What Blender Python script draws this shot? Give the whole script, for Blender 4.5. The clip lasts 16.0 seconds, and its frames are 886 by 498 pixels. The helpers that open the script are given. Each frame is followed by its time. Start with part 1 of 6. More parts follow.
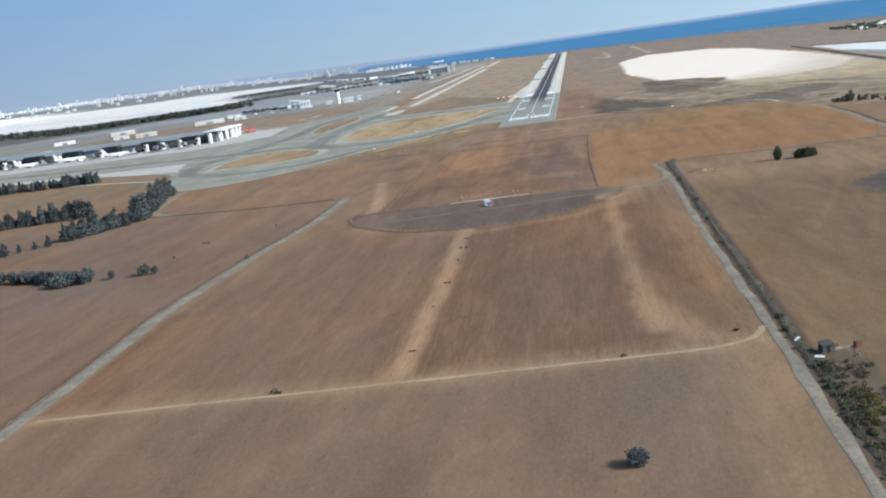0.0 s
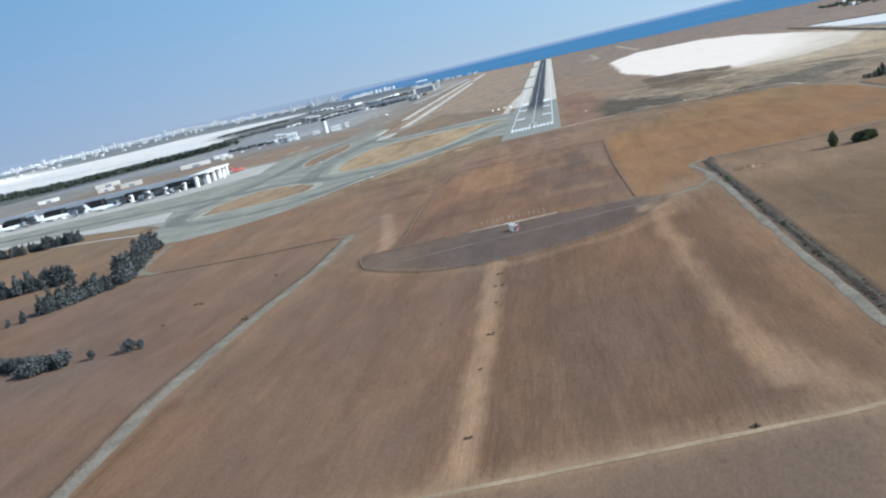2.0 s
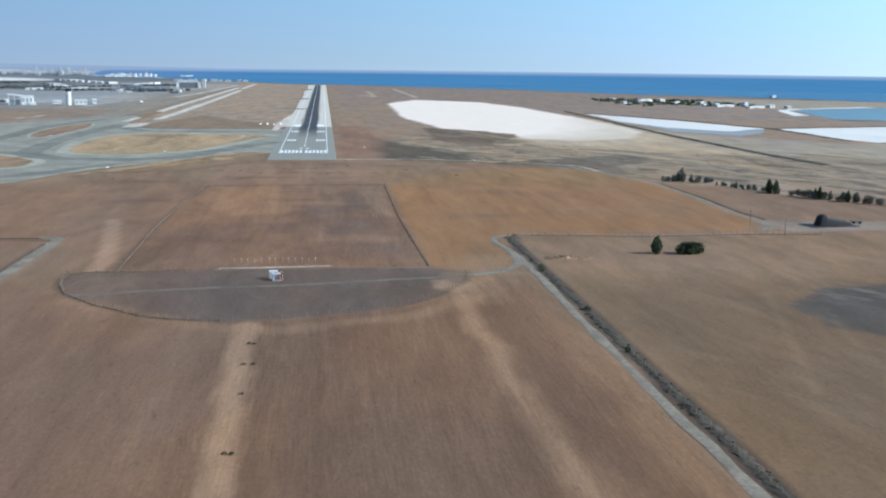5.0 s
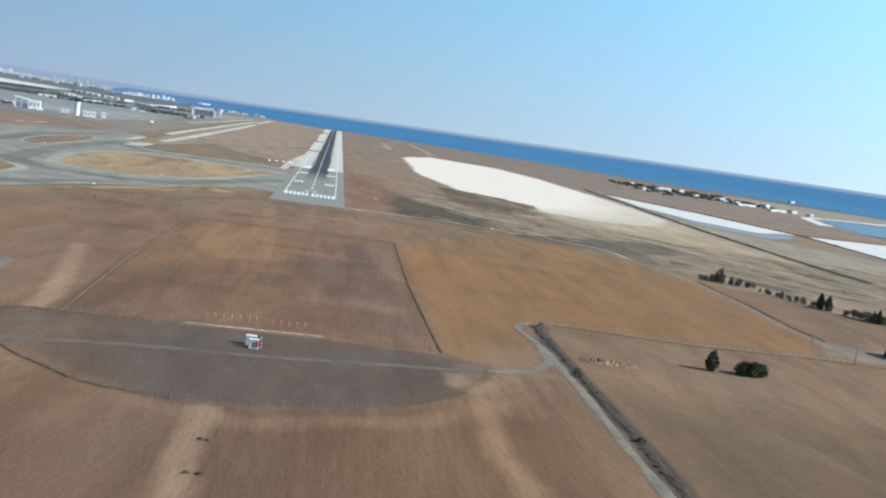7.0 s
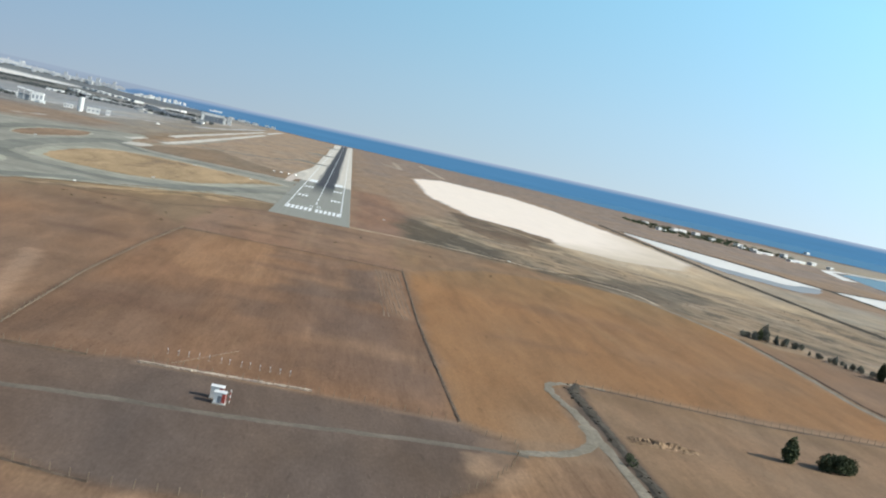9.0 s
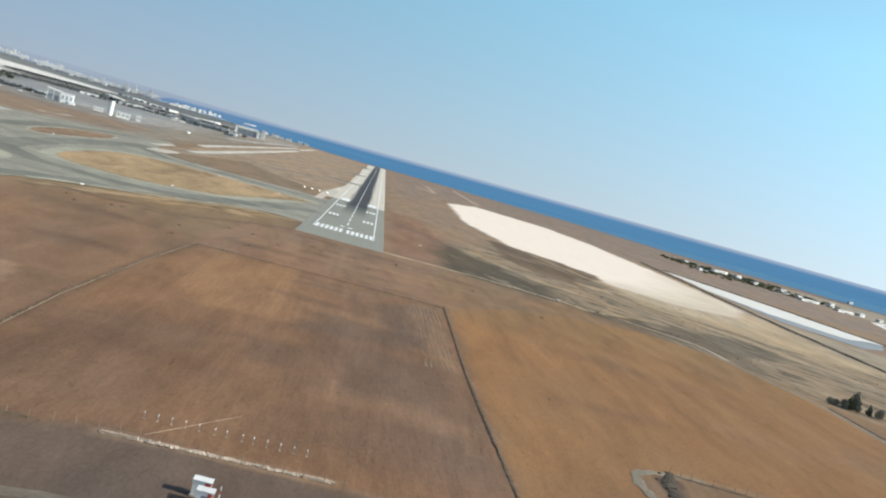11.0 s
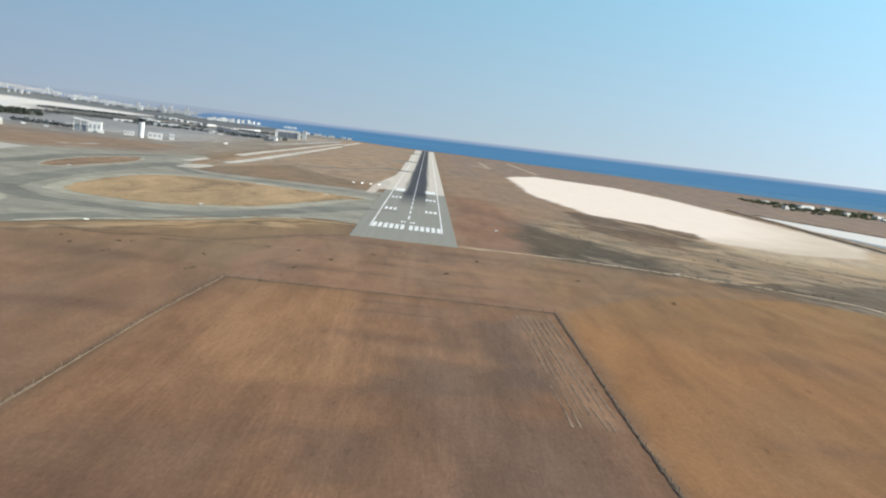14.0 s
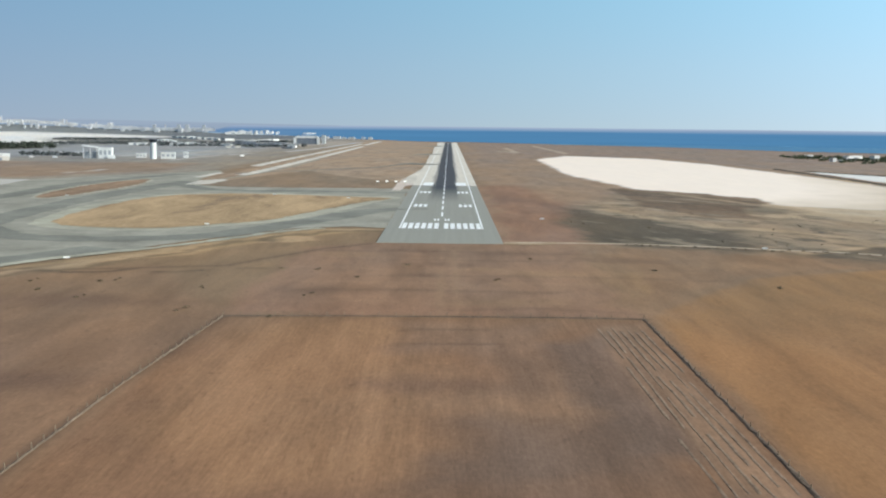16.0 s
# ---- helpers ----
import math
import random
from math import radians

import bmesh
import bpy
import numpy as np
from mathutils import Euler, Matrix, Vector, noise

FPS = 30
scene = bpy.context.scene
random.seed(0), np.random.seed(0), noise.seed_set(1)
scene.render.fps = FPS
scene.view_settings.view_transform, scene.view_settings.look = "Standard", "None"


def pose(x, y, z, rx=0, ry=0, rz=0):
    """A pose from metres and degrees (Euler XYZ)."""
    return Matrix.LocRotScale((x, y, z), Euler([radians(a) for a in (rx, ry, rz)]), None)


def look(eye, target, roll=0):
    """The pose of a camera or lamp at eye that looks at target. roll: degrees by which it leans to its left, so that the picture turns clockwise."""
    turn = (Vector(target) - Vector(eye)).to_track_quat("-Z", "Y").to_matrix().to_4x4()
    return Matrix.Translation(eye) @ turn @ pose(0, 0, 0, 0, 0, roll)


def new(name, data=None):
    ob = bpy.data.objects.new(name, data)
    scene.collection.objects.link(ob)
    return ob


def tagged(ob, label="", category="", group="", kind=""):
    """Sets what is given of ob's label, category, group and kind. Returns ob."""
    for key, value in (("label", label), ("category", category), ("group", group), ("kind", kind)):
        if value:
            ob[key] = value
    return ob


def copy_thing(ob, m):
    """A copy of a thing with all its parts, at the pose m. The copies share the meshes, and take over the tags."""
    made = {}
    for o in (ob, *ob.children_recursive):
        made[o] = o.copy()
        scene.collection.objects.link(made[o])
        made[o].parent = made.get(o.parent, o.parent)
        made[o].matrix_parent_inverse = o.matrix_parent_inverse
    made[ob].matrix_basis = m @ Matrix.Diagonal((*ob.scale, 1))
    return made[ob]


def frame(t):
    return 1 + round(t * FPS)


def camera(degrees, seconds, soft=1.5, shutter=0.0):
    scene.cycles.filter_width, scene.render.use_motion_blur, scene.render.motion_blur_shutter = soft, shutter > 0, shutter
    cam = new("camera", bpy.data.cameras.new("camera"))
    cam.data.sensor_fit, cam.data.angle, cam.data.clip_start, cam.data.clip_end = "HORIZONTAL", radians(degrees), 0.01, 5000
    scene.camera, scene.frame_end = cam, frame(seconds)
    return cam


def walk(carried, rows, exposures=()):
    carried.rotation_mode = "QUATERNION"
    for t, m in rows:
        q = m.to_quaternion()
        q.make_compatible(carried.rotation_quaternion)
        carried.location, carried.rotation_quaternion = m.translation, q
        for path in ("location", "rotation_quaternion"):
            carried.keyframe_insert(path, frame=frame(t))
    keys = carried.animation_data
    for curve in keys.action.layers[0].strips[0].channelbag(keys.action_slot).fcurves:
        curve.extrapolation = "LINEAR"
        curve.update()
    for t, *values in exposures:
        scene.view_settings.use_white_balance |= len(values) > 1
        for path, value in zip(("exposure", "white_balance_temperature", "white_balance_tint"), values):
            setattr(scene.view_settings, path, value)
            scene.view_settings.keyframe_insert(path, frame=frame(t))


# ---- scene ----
# World frame: the runway runs along +y with its threshold at y = 0, its centre line at x = 0.
cam = camera(47.7, 16.0, soft=2.1)
# seconds, x, y, z, pitch + 90, roll, yaw: a light aircraft on final approach
ROWS = [
    (0.0, 57.03, -1126.78, 92.28, 78.52, 7.79, 7.17),
    (0.5, 50.96, -1109.87, 91.83, 77.87, 9.54, 5.77),
    (1.0, 45.20, -1092.82, 91.31, 78.04, 9.65, 5.34),
    (1.5, 40.13, -1075.64, 90.57, 79.08, 11.29, 6.90),
    (2.0, 35.88, -1058.17, 89.71, 79.35, 13.27, 5.98),
    (2.5, 32.15, -1040.51, 88.75, 78.93, 10.24, 2.86),
    (3.0, 28.82, -1022.68, 87.78, 78.34, 7.34, 0.64),
    (3.5, 25.59, -1004.94, 86.69, 79.48, 5.22, -2.02),
    (4.0, 22.77, -987.12, 85.55, 79.03, 3.95, -4.28),
    (4.5, 20.46, -969.10, 84.44, 79.41, 2.23, -5.26),
    (4.7, 19.54, -961.89, 84.00, 79.48, 1.08, -5.87),
    (6.8, 17.69, -883.41, 77.56, 81.92, -8.50, -7.05),
    (7.0, 17.84, -876.24, 76.92, 82.99, -8.20, -5.80),
    (7.5, 18.21, -858.31, 75.32, 83.93, -9.76, -4.66),
    (8.0, 18.40, -840.29, 73.88, 83.74, -12.02, -4.67),
    (8.5, 18.44, -822.24, 72.49, 84.10, -14.51, -5.30),
    (9.0, 18.43, -804.24, 71.03, 84.31, -12.27, -5.20),
    (9.2, 18.43, -797.04, 70.45, 84.46, -10.74, -4.46),
    (11.3, 13.75, -718.80, 64.67, 85.79, -15.59, -3.36),
    (11.5, 13.26, -711.11, 64.29, 86.52, -13.66, -3.10),
    (12.0, 12.04, -691.89, 63.34, 81.76, -14.84, 0.07),
    (12.5, 10.95, -672.68, 62.42, 84.56, -12.37, 1.73),
    (13.0, 9.90, -653.55, 61.46, 84.75, -11.80, 1.38),
    (13.5, 8.78, -634.44, 60.47, 84.48, -9.62, -0.96),
    (14.0, 7.33, -615.25, 59.45, 83.61, -6.79, -0.79),
    (14.5, 5.81, -596.00, 58.35, 84.74, -3.40, 0.64),
    (15.0, 4.61, -576.69, 57.16, 84.74, -1.98, 5.53),
    (15.5, 3.98, -557.32, 55.94, 85.44, -0.15, 4.08),
    (16.0, 3.78, -537.82, 54.79, 83.05, -0.65, 0.36),
]
walk(cam, [(t, pose(x, y, z, rx, ry, rz)) for t, x, y, z, rx, ry, rz in ROWS],
     exposures=[(0.0, 0.12, 6050, 9), (1.5, 0.11, 5950, 9), (3.5, 0.05, 5550, 8), (4.5, 0.03, 5600, 8), (7.0, 0.05, 6050, 7), (9.0, 0.06, 6500, 8), (12.0, 0.06, 6750, 9), (14.5, 0.04, 6750, 10), (15.5, 0.03, 6350, 7), (16.0, 0.0, 6500, 8)])

# ---- light ----
SUN_EL, SUN_DIR = radians(32), Vector((0.985, -0.17, 0)).normalized()
world = bpy.data.worlds.new("sky")
scene.world = world
world.use_nodes = True
wn = world.node_tree.nodes
sky = wn.new("ShaderNodeTexSky")
sky.sky_type, sky.sun_disc = 'NISHITA', False
sky.sun_elevation, sky.sun_rotation = SUN_EL, math.atan2(SUN_DIR.x, SUN_DIR.y)
sky.air_density, sky.dust_density, sky.ozone_density = 1.0, 0.9, 3.5
wn["Background"].inputs["Strength"].default_value = 0.425
# the sea horizon lies a little below eye level: lower the sky's own edge to meet it
way = wn.new("ShaderNodeTexCoord")
dip = wn.new("ShaderNodeVectorMath")
dip.operation = 'ADD'
dip.inputs[1].default_value = (0, 0, 0.13)
world.node_tree.links.new(way.outputs["Generated"], dip.inputs[0])
world.node_tree.links.new(dip.outputs[0], sky.inputs[0])
haze = wn.new("ShaderNodeMix")
haze.data_type, haze.blend_type = 'RGBA', 'MULTIPLY'
haze.inputs[0].default_value, haze.inputs[7].default_value = 1.0, (1.085, 1.0, 0.895, 1)
world.node_tree.links.new(sky.outputs[0], haze.inputs[6])
# the sky is brighter on the sun's side
side = wn.new("ShaderNodeSeparateXYZ")
world.node_tree.links.new(way.outputs["Generated"], side.inputs[0])
glow = wn.new("ShaderNodeMath")
glow.operation, glow.inputs[1].default_value, glow.inputs[2].default_value = 'MULTIPLY_ADD', 0.65, 0.96
world.node_tree.links.new(side.outputs["X"], glow.inputs[0])
lit = wn.new("ShaderNodeVectorMath")
lit.operation = 'SCALE'
world.node_tree.links.new(haze.outputs[2], lit.inputs[0])
world.node_tree.links.new(glow.outputs[0], lit.inputs["Scale"])
# sea haze: a dull lilac veil low down, clear blue-green above it
veil = wn.new("ShaderNodeValToRGB")
for k, (at, tint) in enumerate(((0.0, (0.428, 0.393, 0.388)), (0.06, (0.462, 0.468, 0.442)), (0.2, (0.485, 0.638, 0.58)), (0.6, (0.50, 0.53, 0.515)))):
    stop = veil.color_ramp.elements[k] if k < 2 else veil.color_ramp.elements.new(at)
    stop.position, stop.color = at, (*tint, 1)
world.node_tree.links.new(side.outputs["Z"], veil.inputs[0])
twice = wn.new("ShaderNodeMix")
twice.data_type, twice.blend_type = 'RGBA', 'MULTIPLY'
twice.inputs[0].default_value = 1.0
world.node_tree.links.new(lit.outputs[0], twice.inputs[6])
world.node_tree.links.new(veil.outputs[0], twice.inputs[7])
# and more lilac away from the sun
shade = wn.new("ShaderNodeValToRGB")
shade.color_ramp.elements[0].position, shade.color_ramp.elements[0].color = 0.0, (0.92, 0.87, 0.965, 1)
shade.color_ramp.elements[1].position, shade.color_ramp.elements[1].color = 0.45, (0.93, 0.93, 0.93, 1)
across = wn.new("ShaderNodeMath")
across.operation, across.inputs[1].default_value, across.inputs[2].default_value = 'MULTIPLY_ADD', 0.7, 0.4
world.node_tree.links.new(side.outputs["X"], across.inputs[0])
world.node_tree.links.new(across.outputs[0], shade.inputs[0])
away = wn.new("ShaderNodeMix")
away.data_type, away.blend_type = 'RGBA', 'MULTIPLY'
away.inputs[0].default_value = 1.0
world.node_tree.links.new(twice.outputs[2], away.inputs[6])
world.node_tree.links.new(shade.outputs[0], away.inputs[7])
world.node_tree.links.new(away.outputs[2], wn["Background"].inputs[0])
sun = new("sun", bpy.data.lights.new("sun", 'SUN'))
sun.data.energy, sun.data.angle, sun.data.color = 4.55, radians(0.6), (1.0, 0.95, 0.87)
sun.matrix_world = look(SUN_DIR * 900 * math.cos(SUN_EL) + Vector((0, 0, 900 * math.sin(SUN_EL))), (0, 0, 0))


# ---- materials ----
def nodes_of(name):
    m = bpy.data.materials.new(name)
    m.use_nodes = True
    nt = m.node_tree
    return m, nt, nt.nodes, nt.nodes["Principled BSDF"]


def noise_node(nt, vec, scale, detail=4.0, rough=0.6, warp=0.0):
    n = nt.nodes.new("ShaderNodeTexNoise")
    n.inputs["Distortion"].default_value = warp
    n.inputs["Scale"].default_value, n.inputs["Detail"].default_value, n.inputs["Roughness"].default_value = scale, detail, rough
    if vec is not None:
        nt.links.new(vec, n.inputs["Vector"])
    return n.outputs["Fac"]


def mapped(nt, coord, scale, turn=0.0):
    n = nt.nodes.new("ShaderNodeMapping")
    n.inputs["Scale"].default_value, n.inputs["Rotation"].default_value = scale, (0, 0, turn)
    nt.links.new(coord, n.inputs["Vector"])
    return n.outputs[0]


def ranged(nt, fac, lo, hi, a, b):
    n = nt.nodes.new("ShaderNodeMapRange")
    for k, v in zip(("From Min", "From Max", "To Min", "To Max"), (lo, hi, a, b)):
        n.inputs[k].default_value = v
    nt.links.new(fac, n.inputs["Value"])
    return n.outputs[0]


def maths(nt, op, a, b):
    n = nt.nodes.new("ShaderNodeMath")
    n.operation = op
    for i, v in enumerate((a, b)):
        if isinstance(v, (int, float)):
            n.inputs[i].default_value = v
        else:
            nt.links.new(v, n.inputs[i])
    return n.outputs[0]


def mixed(nt, fac, a, b, mode='MIX'):
    n = nt.nodes.new("ShaderNodeMix")
    n.data_type, n.blend_type = 'RGBA', mode
    for sock, v in ((n.inputs[0], fac), (n.inputs[6], a), (n.inputs[7], b)):
        if isinstance(v, (int, float)):
            sock.default_value = v
        elif isinstance(v, tuple):
            sock.default_value = (*v, 1)
        else:
            nt.links.new(v, sock)
    return n.outputs[2]


def surface(name, colour, rough=0.8, grain=3.0, vary=0.25, stain=0.3, spec=0.3, metal=0.0, bump=0.0, per_object=0.0):
    """A plain surface with grain at one scale, stains at a ten times larger one, and a little relief."""
    m, nt, ns, b = nodes_of(name)
    co = ns.new("ShaderNodeTexCoord").outputs["Object"]
    g = ranged(nt, noise_node(nt, co, grain, 5), 0.25, 0.75, 1 - vary, 1 + vary)
    s = ranged(nt, noise_node(nt, co, grain * 0.11, 3), 0.3, 0.7, 1 - stain, 1 + stain * 0.5)
    f = maths(nt, 'MULTIPLY', g, s)
    if per_object:
        oi = ns.new("ShaderNodeObjectInfo").outputs["Random"]
        f = maths(nt, 'MULTIPLY', f, ranged(nt, oi, 0, 1, 1 - per_object, 1 + per_object))
    n = ns.new("ShaderNodeVectorMath")
    n.operation = 'SCALE'
    n.inputs[0].default_value = colour
    nt.links.new(f, n.inputs["Scale"])
    nt.links.new(n.outputs[0], b.inputs["Base Color"])
    b.inputs["Roughness"].default_value, b.inputs["Metallic"].default_value = rough, metal
    b.inputs["Specular IOR Level"].default_value = spec
    if bump:
        bn = ns.new("ShaderNodeBump")
        bn.inputs["Strength"].default_value, bn.inputs["Distance"].default_value = 0.6, bump
        nt.links.new(g, bn.inputs["Height"])
        nt.links.new(bn.outputs[0], b.inputs["Normal"])
    return m


def soil_material():
    """The land: the soil's own colour from the sheet, broken up by grain, clods, drill rows and bare spots."""
    m, nt, ns, b = nodes_of("soil")
    soil = ns.new("ShaderNodeAttribute")
    soil.attribute_name = "soil"
    tilt = ns.new("ShaderNodeAttribute")
    tilt.attribute_name = "tilth"
    co = ns.new("ShaderNodeTexCoord").outputs["Object"]
    bend = noise_node(nt, co, 0.004, 2)
    rows = noise_node(nt, mapped(nt, co, (0.36, 0.03, 1)), 1.0, 5, 0.66, 1.6)
    wide = noise_node(nt, mapped(nt, co, (0.10, 0.007, 1)), 1.0, 5, 0.62, 0.9)
    cross = noise_node(nt, mapped(nt, co, (0.045, 0.016, 1)), 1.0, 6, 0.66, 0.9)
    clod = noise_node(nt, co, 0.55, 7, 0.72)
    patch = noise_node(nt, mapped(nt, co, (0.055, 0.013, 1)), 1.0, 7, 0.66, 0.5)
    broad = noise_node(nt, mapped(nt, co, (0.012, 0.005, 1)), 1.0, 5, 0.6)
    sep = ns.new("ShaderNodeSeparateColor")
    nt.links.new(tilt.outputs["Color"], sep.inputs[0])
    fade = maths(nt, 'MULTIPLY', sep.outputs[0], ranged(nt, bend, 0.35, 0.65, 0.25, 1.0))
    fine = noise_node(nt, mapped(nt, co, (1.5, 0.07, 1), 0.01), 1.0, 4, 0.6, 0.5)
    r = mixed(nt, fade, (1, 1, 1), ranged(nt, rows, 0.3, 0.7, 0.83, 1.17))
    r = mixed(nt, 1.0, r, mixed(nt, sep.outputs[0], (1, 1, 1), ranged(nt, fine, 0.3, 0.7, 0.88, 1.12)), 'MULTIPLY')
    r = mixed(nt, 1.0, r, mixed(nt, sep.outputs[0], (1, 1, 1), ranged(nt, wide, 0.3, 0.7, 0.84, 1.16)), 'MULTIPLY')
    r = mixed(nt, 1.0, r, mixed(nt, sep.outputs[1], (1, 1, 1), ranged(nt, cross, 0.32, 0.68, 0.68, 1.32)), 'MULTIPLY')
    c = mixed(nt, 1.0, soil.outputs["Color"], r, 'MULTIPLY')
    grit = noise_node(nt, mapped(nt, co, (1.5, 0.42, 1)), 1.0, 4, 0.7)
    rough = mixed(nt, 1.0, ranged(nt, clod, 0.25, 0.75, 0.90, 1.10), ranged(nt, patch, 0.28, 0.72, 0.82, 1.18), 'MULTIPLY')
    rough = mixed(nt, 1.0, rough, ranged(nt, grit, 0.28, 0.72, 0.86, 1.14), 'MULTIPLY')
    c = mixed(nt, 1.0, c, mixed(nt, tilt.outputs["Alpha"], rough, ranged(nt, patch, 0.3, 0.7, 0.975, 1.025)), 'MULTIPLY')
    # small dead tufts and clods, and paler bare flecks
    fleck = noise_node(nt, mapped(nt, co, (0.4, 0.1, 1)), 1.0, 5, 0.7, 0.6)
    wet = maths(nt, 'SUBTRACT', 1.0, tilt.outputs["Alpha"])
    c = mixed(nt, maths(nt, 'MULTIPLY', wet, ranged(nt, fleck, 0.60, 0.72, 0, 0.55)), c, mixed(nt, 1.0, c, (0.5, 0.5, 0.52), 'MULTIPLY'))
    c = mixed(nt, maths(nt, 'MULTIPLY', wet, ranged(nt, fleck, 0.38, 0.28, 0, 0.45)), c, mixed(nt, 1.0, c, (1.4, 1.36, 1.3), 'MULTIPLY'))
    c = mixed(nt, maths(nt, 'MULTIPLY', wet, ranged(nt, broad, 0.40, 0.62, 0.0, 0.85)), c, mixed(nt, 1.0, c, (0.84, 0.93, 1.06), 'MULTIPLY'))
    # scrub: dark tufts on pale ground where the third channel is high
    slant = mapped(nt, co, (1, 1, 1), 0.98)
    tuft = noise_node(nt, mapped(nt, slant, (0.02, 0.045, 1)), 1.0, 10, 0.74, 0.4)
    c = mixed(nt, maths(nt, 'MULTIPLY', sep.outputs[2], ranged(nt, tuft, 0.50, 0.57, 0, 0.8)), c, (0.085, 0.07, 0.05))
    pale = noise_node(nt, mapped(nt, slant, (0.014, 0.045, 1)), 1.0, 9, 0.7, 0.3)
    c = mixed(nt, maths(nt, 'MULTIPLY', sep.outputs[2], ranged(nt, pale, 0.54, 0.62, 0, 0.6)), c, (0.38, 0.30, 0.21))
    nt.links.new(c, b.inputs["Base Color"])
    b.inputs["Roughness"].default_value, b.inputs["Specular IOR Level"].default_value = 0.95, 0.1
    bn = ns.new("ShaderNodeBump")
    bn.inputs["Strength"].default_value, bn.inputs["Distance"].default_value = 0.25, 0.3
    nt.links.new(clod, bn.inputs["Height"])
    nt.links.new(bn.outputs[0], b.inputs["Normal"])
    return m


def turf(name, colour):
    """Dry mown grass: pale and dark patches drawn out along the mowing, with tufts."""
    m, nt, ns, b = nodes_of(name)
    co = ns.new("ShaderNodeTexCoord").outputs["Object"]
    patch = noise_node(nt, mapped(nt, co, (0.035, 0.009, 1)), 1.0, 6, 0.62, 0.7)
    tuft = noise_node(nt, mapped(nt, co, (0.5, 0.12, 1)), 1.0, 5, 0.7)
    c = mixed(nt, ranged(nt, patch, 0.36, 0.64, 0, 1), tuple(0.74 * k for k in colour), tuple(1.2 * k for k in colour))
    c = mixed(nt, ranged(nt, patch, 0.36, 0.43, 0.6, 0), c, (0.20, 0.14, 0.095))
    c = mixed(nt, 1.0, c, ranged(nt, tuft, 0.28, 0.72, 0.80, 1.20), 'MULTIPLY')
    nt.links.new(c, b.inputs["Base Color"])
    b.inputs["Roughness"].default_value, b.inputs["Specular IOR Level"].default_value = 0.95, 0.1
    return m


def runway_material():
    """Asphalt at the threshold, pale concrete beyond 400 m, black tyre rubber along the middle."""
    m, nt, ns, b = nodes_of("runway_pavement")
    co = ns.new("ShaderNodeTexCoord").outputs["Object"]
    xyz = ns.new("ShaderNodeSeparateXYZ")
    nt.links.new(co, xyz.inputs[0])
    grain = noise_node(nt, co, 0.6, 6)
    slabs = noise_node(nt, mapped(nt, co, (0.13, 0.02, 1)), 1.0, 4)
    wob = noise_node(nt, mapped(nt, co, (0.5, 0.006, 1)), 1.0, 5)
    asphalt = mixed(nt, grain, (0.222, 0.219, 0.182), (0.30, 0.29, 0.243))
    concrete = mixed(nt, slabs, (0.50, 0.45, 0.37), (0.66, 0.60, 0.50))
    far = ranged(nt, xyz.outputs["Y"], 398, 402, 0, 1)
    c = mixed(nt, far, asphalt, concrete)
    ax = maths(nt, 'ABSOLUTE', maths(nt, 'ADD', xyz.outputs["X"], -0.5), 0.0)
    ax = maths(nt, 'ADD', ax, maths(nt, 'MULTIPLY', wob, 7.0))
    band = ranged(nt, ax, 12.5, 17.0, 0.95, 0.0)
    start = ranged(nt, maths(nt, 'ADD', xyz.outputs["Y"], maths(nt, 'MULTIPLY', grain, 120.0)), 250, 430, 0, 1)
    c = mixed(nt, maths(nt, 'MULTIPLY', band, start), c, (0.032, 0.034, 0.042))
    c = mixed(nt, 1.0, c, ranged(nt, wob, 0.3, 0.7, 0.95, 1.05), 'MULTIPLY')
    nt.links.new(c, b.inputs["Base Color"])
    b.inputs["Roughness"].default_value, b.inputs["Specular IOR Level"].default_value = 0.85, 0.2
    return m


def sea_material():
    m, nt, ns, b = nodes_of("sea_water")
    co = ns.new("ShaderNodeTexCoord").outputs["Object"]
    n = noise_node(nt, mapped(nt, co, (0.003, 0.012, 0.02)), 1.0, 5)
    w = noise_node(nt, co, 0.06, 4)
    c = mixed(nt, ranged(nt, n, 0.3, 0.7, 0, 1), (0.06, 0.172, 0.285), (0.08, 0.2, 0.315))
    c = mixed(nt, 1.0, c, ranged(nt, w, 0.3, 0.7, 0.93, 1.07), 'MULTIPLY')
    nt.links.new(c, b.inputs["Base Color"])
    b.inputs["Roughness"].default_value, b.inputs["Specular IOR Level"].default_value = 0.75, 0.08
    return m


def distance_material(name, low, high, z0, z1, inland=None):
    """A plain far backdrop that gives off its own pale light, with haze put into its colour, from low at z0 to high at
    z1; inland: the hazier colour low down in the bay.
    """
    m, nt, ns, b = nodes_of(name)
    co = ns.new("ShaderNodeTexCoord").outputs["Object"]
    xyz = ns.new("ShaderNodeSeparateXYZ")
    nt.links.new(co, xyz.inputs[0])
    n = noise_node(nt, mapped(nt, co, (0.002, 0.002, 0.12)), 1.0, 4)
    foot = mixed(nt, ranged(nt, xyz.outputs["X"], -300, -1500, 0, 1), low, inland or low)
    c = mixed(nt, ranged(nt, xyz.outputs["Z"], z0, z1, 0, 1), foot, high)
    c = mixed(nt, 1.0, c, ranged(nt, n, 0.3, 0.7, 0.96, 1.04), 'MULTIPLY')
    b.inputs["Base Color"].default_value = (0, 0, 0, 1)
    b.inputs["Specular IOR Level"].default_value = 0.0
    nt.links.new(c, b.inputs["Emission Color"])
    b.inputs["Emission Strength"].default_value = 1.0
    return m


